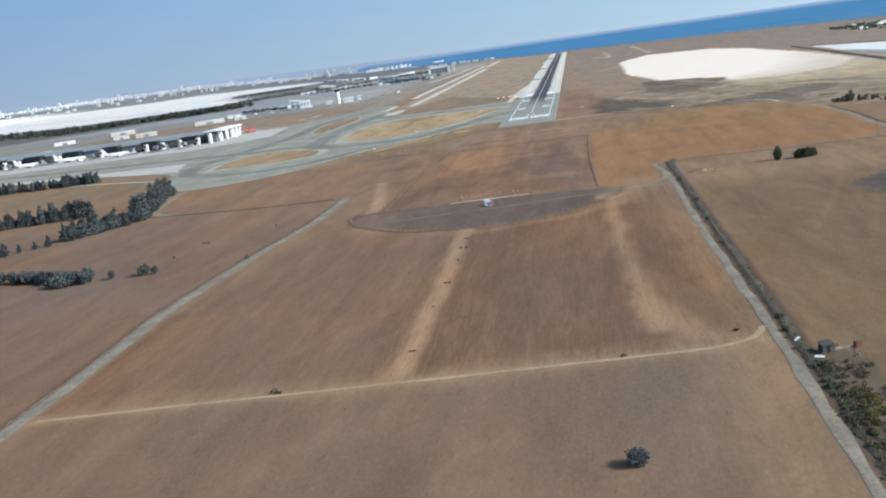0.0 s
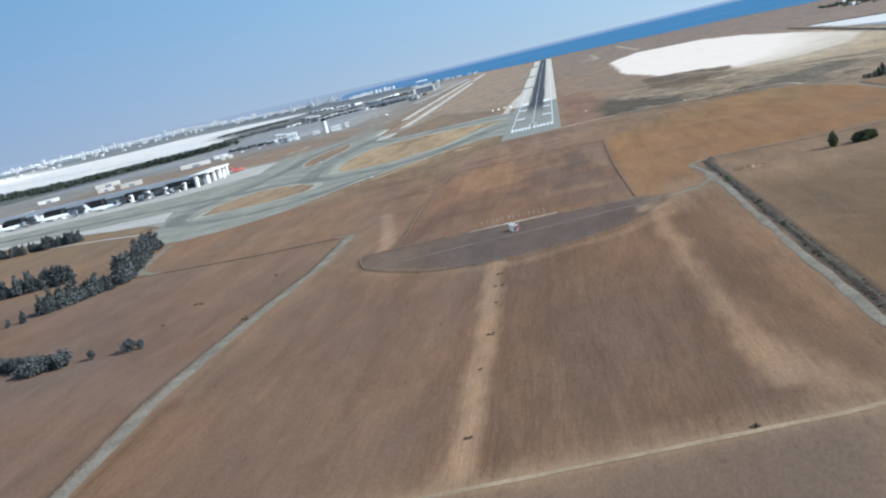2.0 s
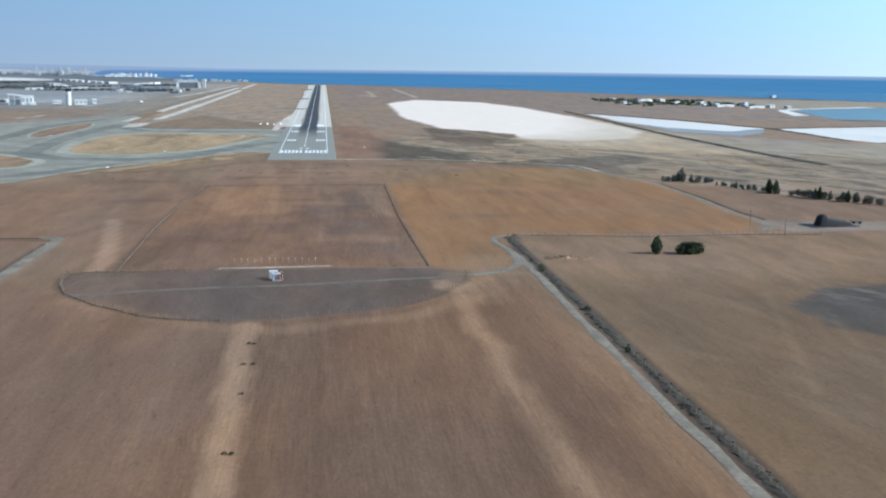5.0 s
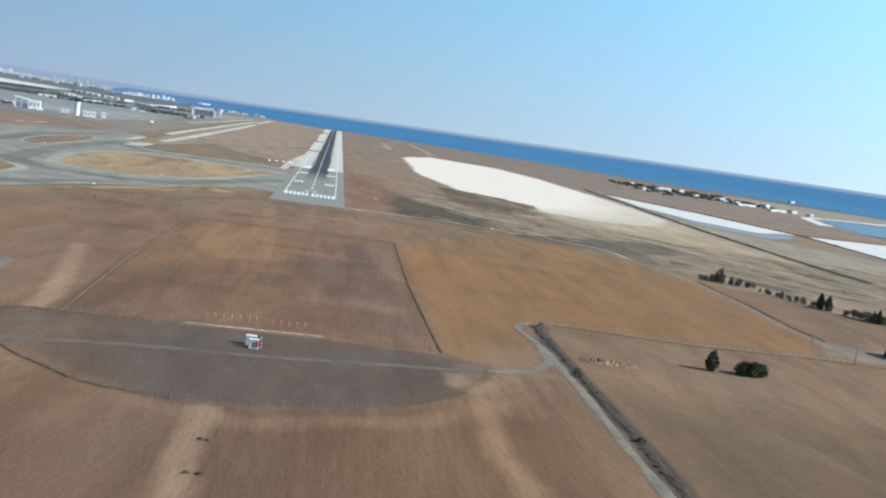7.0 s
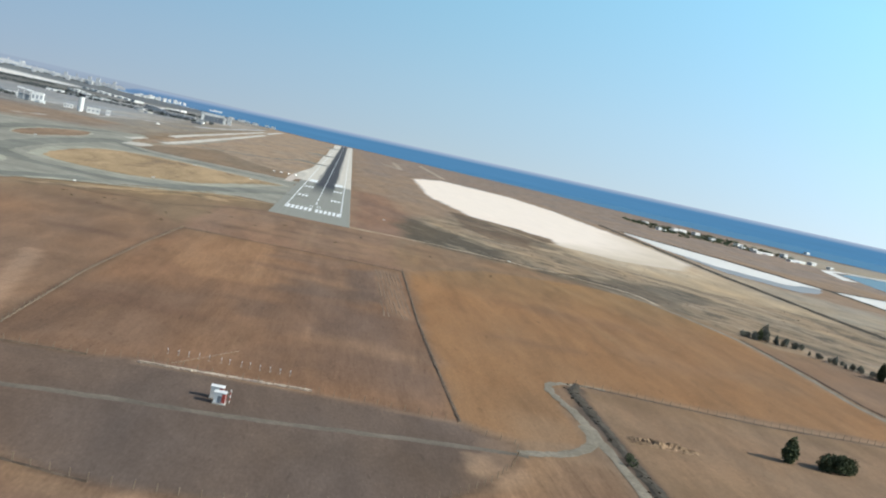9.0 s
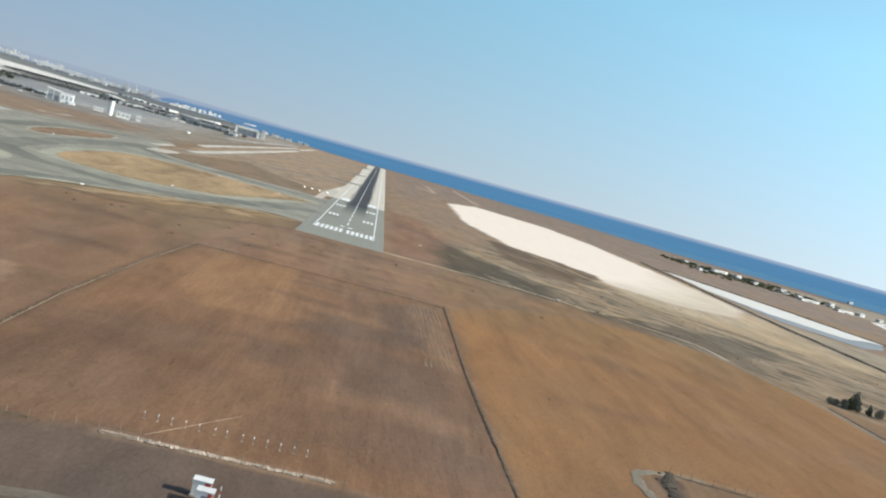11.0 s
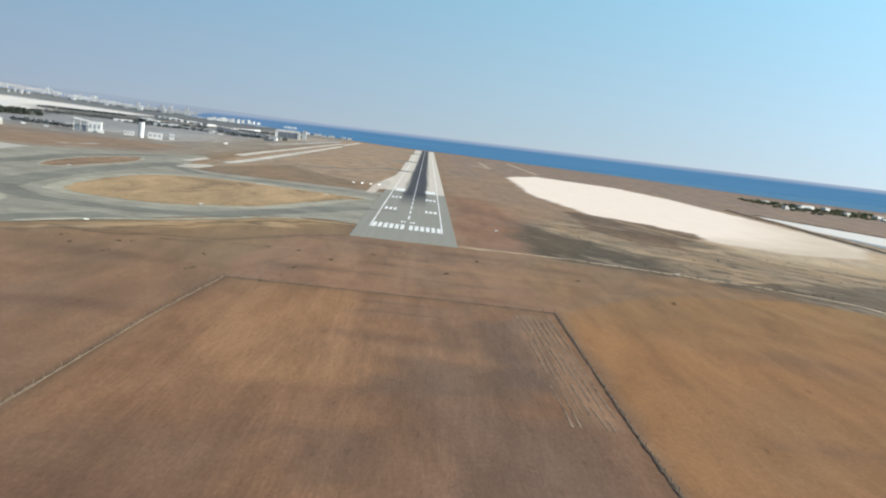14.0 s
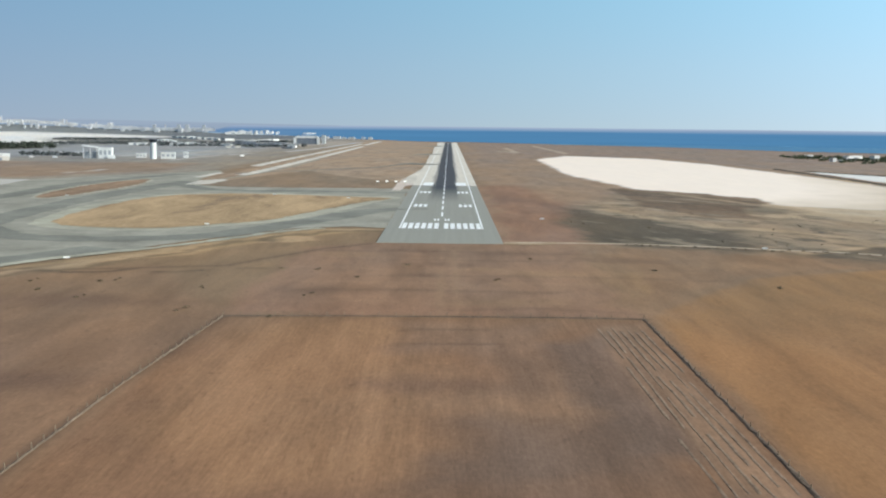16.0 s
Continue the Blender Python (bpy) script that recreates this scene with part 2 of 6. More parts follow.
SOIL, RUNWAY, SEA = soil_material(), runway_material(), sea_material()
ASPHALT = surface("taxiway_asphalt", (0.30, 0.283, 0.226), 0.9, 0.3, 0.14, 0.3, 0.15)
WORN = surface("worn_asphalt", (0.208, 0.203, 0.166), 0.9, 0.3, 0.14, 0.3, 0.15)
SHOULDER = surface("pale_shoulder", (0.385, 0.365, 0.28), 0.9, 0.3, 0.14, 0.3, 0.15)
STRIP = surface("old_concrete", (0.60, 0.545, 0.455), 0.9, 0.1, 0.2, 0.25, 0.15)
CONCRETE = surface("apron_concrete", (0.46, 0.43, 0.375), 0.9, 0.2, 0.1, 0.14, 0.15)
GRAVEL = surface("road_gravel", (0.245, 0.212, 0.16), 0.95, 0.8, 0.3, 0.3, 0.1)
TRACK = surface("dirt_track", (0.37, 0.275, 0.17), 0.95, 0.8, 0.22, 0.25, 0.1)
GREYTRACK = surface("worn_track", (0.165, 0.138, 0.107), 0.95, 0.8, 0.2, 0.25, 0.1)
PAINT = surface("road_paint", (0.78, 0.78, 0.75), 0.7, 0.7, 0.12, 0.12, 0.25)
SALT_WHITE = surface("white_salt", (0.70, 0.67, 0.61), 0.85, 0.05, 0.05, 0.1, 0.2)
BRINE = surface("brine", (0.27, 0.265, 0.25), 0.5, 0.02, 0.08, 0.15, 0.3)
POND = surface("pond_water", (0.115, 0.19, 0.22), 0.4, 0.02, 0.08, 0.15, 0.3)
WHITE = surface("white_render", (0.72, 0.71, 0.68), 0.8, 0.5, 0.06, 0.12, 0.2, per_object=0.08)
CREAM = surface("cream_render", (0.56, 0.52, 0.46), 0.8, 0.5, 0.08, 0.12, 0.2, per_object=0.1)
ROOF = surface("roof_felt", (0.36, 0.35, 0.33), 0.85, 0.4, 0.1, 0.15, 0.2)
GREYMETAL = surface("grey_cladding", (0.22, 0.24, 0.27), 0.55, 0.3, 0.08, 0.12, 0.4, 0.3)
SHADEGLASS = surface("tinted_glass", (0.34, 0.36, 0.38), 0.3, 0.3, 0.1, 0.1, 0.4)
DARKGLASS = surface("dark_glass", (0.025, 0.03, 0.04), 0.15, 0.3, 0.1, 0.1, 0.5)
STEEL = surface("galvanised_steel", (0.45, 0.46, 0.47), 0.45, 2.0, 0.1, 0.1, 0.5, 0.8)
RED = surface("red_paint", (0.40, 0.07, 0.05), 0.5, 1.0, 0.08, 0.1, 0.4)
AIRWHITE = surface("aircraft_paint", (0.82, 0.82, 0.83), 0.35, 0.6, 0.03, 0.05, 0.5)
TYRE = surface("black_rubber", (0.02, 0.02, 0.022), 0.8, 3.0, 0.1, 0.1, 0.3)
BARK = surface("bark", (0.14, 0.10, 0.07), 0.95, 4.0, 0.3, 0.2, 0.1, bump=0.03)
LEAF = surface("dark_pine_needles", (0.095, 0.103, 0.1), 0.85, 1.2, 0.4, 0.3, 0.15, per_object=0.2)
LEAF2 = surface("olive_foliage", (0.085, 0.10, 0.05), 0.85, 1.2, 0.4, 0.3, 0.15, per_object=0.2)
DITCH = surface("ditch_weeds", (0.088, 0.074, 0.056), 0.95, 0.5, 0.45, 0.4, 0.1)
DRYLEAF = surface("dry_scrub", (0.155, 0.122, 0.078), 0.95, 1.2, 0.45, 0.3, 0.1)
GREENLEAF = surface("yellow_green_reeds", (0.14, 0.13, 0.045), 0.9, 1.2, 0.4, 0.3, 0.15)
BANK = surface("earth_bank", (0.14, 0.102, 0.072), 0.95, 0.6, 0.4, 0.3, 0.1)
WOOD = surface("weathered_wood", (0.26, 0.20, 0.14), 0.9, 3.0, 0.25, 0.2, 0.15)
RUBBLE = surface("pale_rubble", (0.40, 0.32, 0.24), 0.95, 1.0, 0.35, 0.25, 0.1)
DARK = surface("black_tarpaulin", (0.026, 0.025, 0.026), 0.7, 0.7, 0.2, 0.2, 0.3)
# self-lit distance: haze and daylight are part of these colours
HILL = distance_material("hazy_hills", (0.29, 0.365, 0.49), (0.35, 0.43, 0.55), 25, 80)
FAR_SEA = distance_material("hazed_far_sea", (0.085, 0.235, 0.435), (0.40, 0.48, 0.63), 36, 56, (0.19, 0.28, 0.46))
CITY = surface("far_town", (0.60, 0.60, 0.60), 0.9, 0.02, 0.15, 0.2, 0.1)


# ---- making meshes ----
def mesh_ob(name, verts, faces, material, parent=None, label=""):
    me = bpy.data.meshes.new(name)
    me.from_pydata([tuple(map(float, v)) for v in verts], [], faces)
    me.materials.append(material)
    me.update()
    ob = new(name, me)
    if parent is not None:
        ob.parent = parent
    if label:
        ob["label"] = label
    return ob


def part(name, bm, material, parent, label=""):
    me = bpy.data.meshes.new(name)
    bmesh.ops.recalc_face_normals(bm, faces=bm.faces)
    bm.to_mesh(me)
    bm.free()
    me.materials.append(material)
    ob = new(name, me)
    ob.parent = parent
    if label:
        ob["label"] = label
    return ob


def box(bm, x0, y0, z0, x1, y1, z1):
    r = bmesh.ops.create_cube(bm, size=1)["verts"]
    for v in r:
        v.co = Vector((x0 + (v.co.x + 0.5) * (x1 - x0), y0 + (v.co.y + 0.5) * (y1 - y0), z0 + (v.co.z + 0.5) * (z1 - z0)))
    return r


def tube(bm, a, b, r0, r1, n=8):
    a, b = Vector(a), Vector(b)
    m = Matrix.Translation((a + b) / 2) @ (b - a).to_track_quat("Z", "Y").to_matrix().to_4x4()
    return bmesh.ops.create_cone(bm, cap_ends=True, segments=n, radius1=r0, radius2=r1, depth=(b - a).length, matrix=m)["verts"]


def boxes(*sizes):
    bm = bmesh.new()
    for s in sizes:
        box(bm, *s)
    return bm


def base(name, x, y, z=0.0, turn=0.0, label="", category="", group="", kind="", size=1.0):
    ob = new(name)
    ob.matrix_basis = pose(x, y, z, 0, 0, turn) @ Matrix.Scale(size, 4)
    return tagged(ob, label, category, group, kind)


# Far land and sea lie on a gently rising rim, so that kilometres of distance end within 4.7 km of the flight path.
RIM, REACH, MID, RISE = 3900.0, 750.0, (20.0, -830.0), 60.0


def far(x, y, z=0.0):
    """The place at which a point of the true plan is built, and its scale there."""
    dx, dy = x - MID[0], y - MID[1]
    d = math.hypot(dx, dy)
    if d <= RIM:
        return x, y, z, 1.0
    k = (RIM + REACH * (1 - math.exp(-(d - RIM) / REACH))) / d
    return MID[0] + dx * k, MID[1] + dy * k, RISE * (1 - k) + z * k, k


def slope(x, y):
    """How much the inland plain rises towards the foot of the hills behind the town, as built."""
    az, d = math.degrees(math.atan2(x - MID[0], y - MID[1])), math.hypot(x - MID[0], y - MID[1])
    return 27 * min(1.0, max(0.0, (-15.5 - az) / 6)) * min(1.0, max(0.0, (d - 6300) / 2200))


# ---- the shore line ----
COAST = [(3600, -500), (2200, 900), (1450, 1640), (1240, 1900), (900, 2150), (640, 2600), (383, 2790), (286, 2930), (155, 3080), (58, 3160), (-100, 3180), (-220, 3380), (-330, 3620), (-475, 3800), (-620, 4250), (-900, 4900), (-1500, 6000), (-3000, 10500), (-7000, 20500), (-9000, 23000)]


def coast_distance(az):
    ux, uy = math.sin(az), math.cos(az)
    best = None
    for (ax, ay), (bx, by) in zip(COAST, COAST[1:]):
        ex, ey, px, py = bx - ax, by - ay, ax - MID[0], ay - MID[1]
        det = -ux * ey + uy * ex
        if abs(det) < 1e-9:
            continue
        d, s = (-px * ey + py * ex) / det, (ux * py - uy * px) / det
        if d > 0 and 0 <= s <= 1:
            best = d if best is None else min(best, d)
    return best


# ---- the land ----
def steps(*runs):
    out = []
    for a, b, s in runs:
        out += list(np.arange(a, b, s))
    return np.array(out)


def outward(start, end, first, grow):
    out, s = [start], first
    while abs(out[-1]) < abs(end):
        out.append(out[-1] + math.copysign(s, end - start))
        s *= grow
    return out


GX = np.array(sorted(set(outward(-660, -14000, 30, 1.12)[1:] + list(steps((-660, -300, 9), (-300, 300, 2.6), (300, 900, 9))) + outward(900, 12000, 30, 1.12))))
GY = np.array(sorted(set(list(steps((-1900, -1000, 45), (-1000, 60, 2.6), (60, 700, 7), (700, 3000, 26))) + outward(3000, 24000, 40, 1.12))))
XX, YY = np.meshgrid(GX, GY)
PX, PY = XX.ravel(), YY.ravel()


def wobble(x, y, size, seed):
    """Smooth value noise in -1..1 over the plan."""
    u, v = x / size + seed * 17.3, y / size - seed * 9.1
    iu, iv = np.floor(u), np.floor(v)
    fu, fv = u - iu, v - iv
    fu, fv = fu * fu * (3 - 2 * fu), fv * fv * (3 - 2 * fv)

    def h(a, b):
        s = np.sin(a * 127.1 + b * 311.7 + seed * 74.7) * 43758.5453
        return (s - np.floor(s)) * 2 - 1
    return (h(iu, iv) * (1 - fu) + h(iu + 1, iv) * fu) * (1 - fv) + (h(iu, iv + 1) * (1 - fu) + h(iu + 1, iv + 1) * fu) * fv


WX = wobble(PX, PY, 23, 1) * 0.6 + wobble(PX, PY, 7, 2) * 0.4
WY = wobble(PX, PY, 23, 3) * 0.6 + wobble(PX, PY, 7, 4) * 0.4


def inside(poly, soft, ragged):
    """Cover of a polygon over the land's points, with a soft and ragged edge, in metres."""
    x, y = PX + WX * ragged, PY + WY * ragged
    best, odd = np.full(len(x), 1e9), np.zeros(len(x), bool)
    for (ax, ay), (bx, by) in zip(poly, poly[1:] + poly[:1]):
        ex, ey = bx - ax, by - ay
        t = np.clip(((x - ax) * ex + (y - ay) * ey) / (ex * ex + ey * ey), 0, 1)
        best = np.minimum(best, np.hypot(x - ax - t * ex, y - ay - t * ey))
        with np.errstate(divide='ignore', invalid='ignore'):
            odd ^= ((ay > y) != (by > y)) & (x < (bx - ax) * (y - ay) / (by - ay) + ax)
    return np.clip(np.where(odd, best, -best) / soft + 0.5, 0, 1)


def along(line, width, soft, ragged):
    x, y = PX + WX * ragged, PY + WY * ragged
    best = np.full(len(x), 1e9)
    for (ax, ay), (bx, by) in zip(line, line[1:]):
        ex, ey = bx - ax, by - ay
        t = np.clip(((x - ax) * ex + (y - ay) * ey) / (ex * ex + ey * ey), 0, 1)
        best = np.minimum(best, np.hypot(x - ax - t * ex, y - ay - t * ey))
    return np.clip((width / 2 - best) / soft + 0.5, 0, 1)


COL = np.tile(np.array((0.205, 0.150, 0.098)), (len(PX), 1))
TILTH = np.tile(np.array((0.25, 0.15, 0.0)), (len(PX), 1))
CALM = np.zeros(len(PX))


def lay(cover, colour, tilth=None, amount=1.0):
    w = (cover * amount)[:, None]
    COL[:] = COL * (1 - w) + np.array(colour) * w
    if tilth is not None:
        TILTH[:] = TILTH * (1 - w) + np.array(tilth) * w


PEN = [(-82, -548), (-82.5, -556), (-80, -569), (-75, -583), (-69, -591), (-60, -602), (-53, -608), (-42, -618), (-33, -622.7), (-15, -627), (5, -626), (32, -617), (43, -611), (54, -602), (65, -587), (72, -573), (75.5, -562), (76, -553), (65, -548), (62, -543), (36, -539), (-1, -540), (-25, -538), (-37, -543), (-66, -545), (-72, -544)]
SALT_PAN = [(156, 1218), (236, 1475), (372, 1340), (420, 1080), (436, 700), (440, 480), (436, 330), (385, 215), (306, 168), (255, 200), (223, 305), (181, 350), (166, 470), (145, 650)]
ISLAND_A = [(-216, 10), (-221, 45), (-225, 120), (-215, 215), (-173, 255), (-118, 250), (-72, 238), (-40, 224), (-56, 185), (-80, 105), (-99, 42), (-125, 8), (-150, -14), (-190, -12)]
ISLAND_U = [(-299, 193), (-312, 269), (-312, 374), (-293, 448), (-276, 373), (-278, 275), (-286, 195)]
ISLAND_B = [(-318, -145), (-322, -75), (-290, -18), (-228, -68), (-222, -130), (-265, -150)]

# wide regions first
lay(inside([(28, -110), (28, 3100), (900, 2600), (900, -110)], 30, 12), (0.25, 0.188, 0.138), (0.1, 0.3, 0.05))
lay(inside([(30, -66), (30, 420), (70, 420), (90, 150), (75, -60)], 20, 12), (0.21, 0.132, 0.094), (0.1, 0.4, 0.05), 0.9)
lay(inside([(-2600, 300), (-270, 420), (-300, 3600), (-900, 4300), (-2600, 4000)], 40, 15), (0.25, 0.228, 0.195), (0.05, 0.3, 0.2))
lay(inside([(-240, 400), (-31, 420), (-31, 2990), (-300, 3500)], 15, 10), (0.30, 0.235, 0.175), (0.1, 0.5, 0.05))
lay(inside([(-225, 390), (-170, 690), (-90, 520), (-36, 460), (-36, 346), (-180, 342)], 8, 4), (0.215, 0.165, 0.118), (0.05, 0.4, 0.0))
lay(inside([(-1500, 1100), (-420, 1100), (-420, 2500), (-900, 2600), (-1200, 2000)], 60, 30), (0.285, 0.275, 0.255), (0.0, 0.4, 0.1))
lay(inside([(70, 3000), (340, 2800), (640, 2500), (640, 1500), (250, 1600), (120, 2200)], 60, 30), (0.245, 0.195, 0.16), (0.0, 0.4, 0.2))
lay(inside([(-900, 520), (-430, 470), (-330, 640), (-350, 880), (-900, 900)], 30, 12), (0.245, 0.172, 0.118), (0.05, 0.4, 0.0), 0.75)
# scrub and salt flats on the seaward side
lay(inside([(78, -95), (95, 180), (170, 360), (260, 190), (460, 120), (900, 100), (900, -420), (330, -330), (265, -240), (240, -165), (150, -95)], 20, 14), (0.255, 0.205, 0.148), (0.0, 0.5, 1.0))
lay(inside([(240, 190), (300, 150), (440, 280), (452, -20), (330, 30), (230, 120)], 60, 25), (0.40, 0.325, 0.225), (0.0, 0.25, 0.0), 0.95)
lay(inside([(455, 20), (452, 330), (620, 130), (1200, 150), (1200, -150), (600, -120)], 40, 25), (0.32, 0.29, 0.235), (0.0, 0.3, 0.15), 0.8)
lay(inside([(82, 160), (104, 127), (129, 51), (165, 6), (150, -85), (106, -90), (74, -50), (70, 60)], 12, 9), (0.105, 0.086, 0.063), (0.0, 0.4, 0.7), 0.92)
lay(inside([(170, 150), (215, 250), (250, 185), (230, 120)], 14, 12), (0.115, 0.095, 0.07), (0, 0.3, 0.3), 0.8)
lay(inside([(190, -60), (265, -50), (266, -160), (200, -140)], 14, 12), (0.125, 0.10, 0.072), (0, 0.3, 0.5), 0.8)
lay(inside(SALT_PAN, 9, 6), (0.80, 0.685, 0.57), (0, 0.05, 0))
CALM[:] = inside(SALT_PAN, 9, 6)
lay(inside([(440, 620), (445, 250), (300, 120), (240, 200), (330, 260), (400, 420)], 110, 20), (0.50, 0.41, 0.295), (0, 0.1, 0), 0.85)
lay(inside([(520, 700), (900, 520), (1700, 900), (1300, 1700), (800, 1900), (640, 2400), (470, 1500), (470, 920)], 40, 20), (0.245, 0.195, 0.16), (0.0, 0.4, 0.2))
lay(inside([(950, 1050), (1500, 1300), (1500, 1640), (1000, 1700)], 50, 30), (0.30, 0.27, 0.22), (0, 0.4, 0.2))
lay(inside([(60, 900), (140, 1250), (240, 1490), (430, 1300), (470, 950), (640, 1200), (1240, 1900), (640, 2600), (60, 3150)], 50, 25), (0.23, 0.182, 0.15), (0.0, 0.4, 0.25), 0.9)
for poly, col in (([(85, 95), (129, 78), (153, -63), (119, -70), (76, -57), (77, -4)], (0.098, 0.082, 0.06)), ([(146, -81), (196, -99), (168, -160), (150, -112)], (0.115, 0.095, 0.07)), ([(161, -102), (204, -56), (244, -95), (238, -155), (212, -180), (171, -150)], (0.12, 0.098, 0.072)), ([(150, 390), (182, 378), (253, 283), (252, 231), (211, 155), (196, 85), (169, 96), (142, 174)], (0.14, 0.102, 0.072)), ([(263, -34), (292, -15), (316, -43), (299, -92), (262, -112)], (0.14, 0.118, 0.09))):
    lay(inside(poly, 5, 9), col, (0, 0.5, 0.75), 0.9)
for line, w in (([(110, 144), (152, 41), (192, 6), (230, -49)], 11), ([(165, -91), (200, -62), (230, -40)], 7), ([(250, 90), (300, 10), (380, -120)], 16), ([(190, 330), (240, 170), (290, 60)], 8)):
    lay(along(line, w, 6, 5), (0.36, 0.285, 0.195), (0, 0.5, 0.3), 0.75)
lay(along([(112, 1851), (151, 1665), (155, 2204)], 14, 8, 3), (0.40, 0.35, 0.29), None, 0.8)
lay(along([(258, 2539), (257, 1623)], 12, 8, 3), (0.42, 0.37, 0.30), None, 0.8)
# farmland below the threshold
lay(inside([(-64, -250), (61, -250), (62, -64), (-30, -64), (-60, -90)], 8, 5), (0.226, 0.15, 0.103), (0.15, 0.45, 0.0))
lay(inside([(-300, -450), (-110, -470), (-67, -540), (-62, -252), (-110, -150), (-165, -172), (-200, -250), (-300, -300)], 8, 5), (0.215, 0.150, 0.098), (0.2, 0.3, 0.0))
lay(inside([(-65, -541), (62, -541), (61, -251), (-62, -254)], 2, 1), (0.195, 0.129, 0.081), (0.7, 0.3, 0.0))
lay(inside([(-56, -258), (-16, -256), (2, -310), (-2, -385), (-32, -395), (-56, -350)], 12, 8), (0.242, 0.16, 0.095), (0.9, 0.2, 0.0))
lay(inside([(-10, -262), (34, -258), (30, -300), (-8, -300)], 12, 8), (0.205, 0.145, 0.10), (0.5, 0.5, 0.0))
lay(inside([(30, -285), (52, -270), (50, -376), (32, -372)], 8, 6), (0.125, 0.112, 0.10), (0.6, 0.6, 0.0), 0.55)
lay(inside([(47, -262), (58, -258), (58, -400), (46, -400)], 3, 2), (0.215, 0.158, 0.108), (1.0, 0.3, 0.0), 0.8)
lay(inside([(16, -300), (38, -298), (38, -352), (36, -388), (0, -394), (5, -354)], 9, 8), (0.13, 0.103, 0.08), (0.5, 0.4, 0.0), 0.6)
for (ax, ay), (bx, by), c in (((-9, -289), (15, -288), 0), ((-10, -271), (13, -269), 0), ((102, -100), (133, -105), 0), ((120, -168), (136, -181), 1), ((98, -148), (112, -152), 1)):
    lay(along([(ax, ay), (bx, by)], 2.6, 2, 1.5), ((0.105, 0.08, 0.06), (0.33, 0.245, 0.165))[c], None, 0.5)
lay(inside([(-14, -425), (4, -420), (6, -450), (-10, -456)], 8, 6), (0.085, 0.07, 0.058), (0.2, 0.4, 0.0), 0.45)
lay(inside([(10, -400), (58, -400), (58, -520), (15, -520)], 25, 12), (0.148, 0.11, 0.083), (0.4, 0.4, 0.0), 0.7)
lay(inside([(-62, -440), (-20, -430), (-20, -535), (-63, -537)], 20, 10), (0.15, 0.112, 0.083), (0.4, 0.5, 0.0), 0.7)
lay(inside([(64, -246), (62, -539), (78, -549), (99, -541), (101, -475), (112, -464), (237, -459), (257, -424), (259, -330), (257, -251), (240, -165), (200, -130), (120, -165)], 4, 2), (0.25, 0.156, 0.079), (0.3, 0.1, 0.0))
lay(inside([(64, -246), (120, -165), (200, -130), (150, -95), (66, -66)], 25, 12), (0.215, 0.145, 0.092), (0.2, 0.4, 0.0))
lay(inside([(113, -470), (260, -473), (420, -480), (420, -960), (112, -960)], 4, 2), (0.205, 0.150, 0.09), (0.3, 0.45, 0.1))
lay(inside([(116, -560), (150, -520), (230, -560), (200, -760), (120, -840)], 40, 20), (0.195, 0.148, 0.092), (0.25, 0.3, 0.1), 0.7)
lay(inside([(186, -616), (215, -592), (250, -585), (270, -640), (200, -664), (184, -645)], 4, 4), (0.105, 0.10, 0.09), (0.0, 0.5, 0.5))
lay(inside([(262, -260), (262, -440), (420, -470), (420, -330), (330, -318), (300, -262)], 4, 3), (0.21, 0.150, 0.098), (0.2, 0.4, 0.0))
lay(inside([(264, -425), (330, -430), (345, -462), (262, -460)], 5, 4), (0.255, 0.225, 0.18), (0, 0.3, 0.1))
lay(inside([(-118, -858), (104, -850), (103, -560), (79, -558), (66, -590), (48, -611), (5, -628), (-32, -625), (-56, -608), (-108, -560)], 4, 2), (0.170, 0.116, 0.074), (0.85, 0.2, 0.0))
lay(inside([(-108, -855), (-14, -858), (-14, -640), (-56, -610), (-108, -560)], 10, 6), (0.198, 0.138, 0.092), (0.35, 0.2, 0.0))
lay(inside([(-2000, -1900), (104, -1900), (104, -852), (-118, -862), (-420, -875)], 3, 2), (0.192, 0.145, 0.10), (0.15, 0.25, 0.0))
lay(inside([(-420, -470), (-120, -470), (-122, -860), (-420, -880)], 5, 3), (0.195, 0.14, 0.098), (0.15, 0.2, 0.0))
lay(inside([(-420, -655), (-170, -657), (-124, -700), (-124, -740), (-420, -740)], 20, 8), (0.185, 0.142, 0.108), (0.1, 0.2, 0.0), 0.7)
lay(inside(PEN, 6, 2.5), (0.124, 0.104, 0.086), (0.1, 0.55, 0.0))
lay(inside([(-90, -540), (-40, -540), (-30, -640), (-90, -640)], 30, 8) * inside(PEN, 6, 2.5), (0.165, 0.128, 0.098), None, 0.6)
lay(inside([(8, -600), (60, -590), (66, -572), (20, -575)], 12, 8), (0.112, 0.093, 0.074), None, 0.7)
lay(inside([(60, -582), (68, -584), (66, -568), (60, -566)], 3, 2), (0.30, 0.235, 0.165), None, 0.8)
lay(along([(-70, -596), (-20, -634), (6, -640), (52, -622), (72, -598)], 9, 5, 3), (0.235, 0.170, 0.108), None, 0.7)
for k, (y0, x0, x1, w) in enumerate(((-100, -55, 60, 3), (-118, -50, 20, 4), (-128, 5, 95, 3), (-150, -60, 30, 2.5), (-172, -20, 110, 3), (-186, -58, 58, 2.5), (-205, -45, 40, 5), (-226, -60, 60, 2.5), (-240, 5, 60, 3))):
    lay(along([(x0, y0), ((x0 + x1) / 2, y0 + 3 * (-1) ** k), (x1, y0 - 2)], w, 2.5, 4), ((0.125, 0.088, 0.062), (0.265, 0.185, 0.125))[k % 2], None, 0.4)
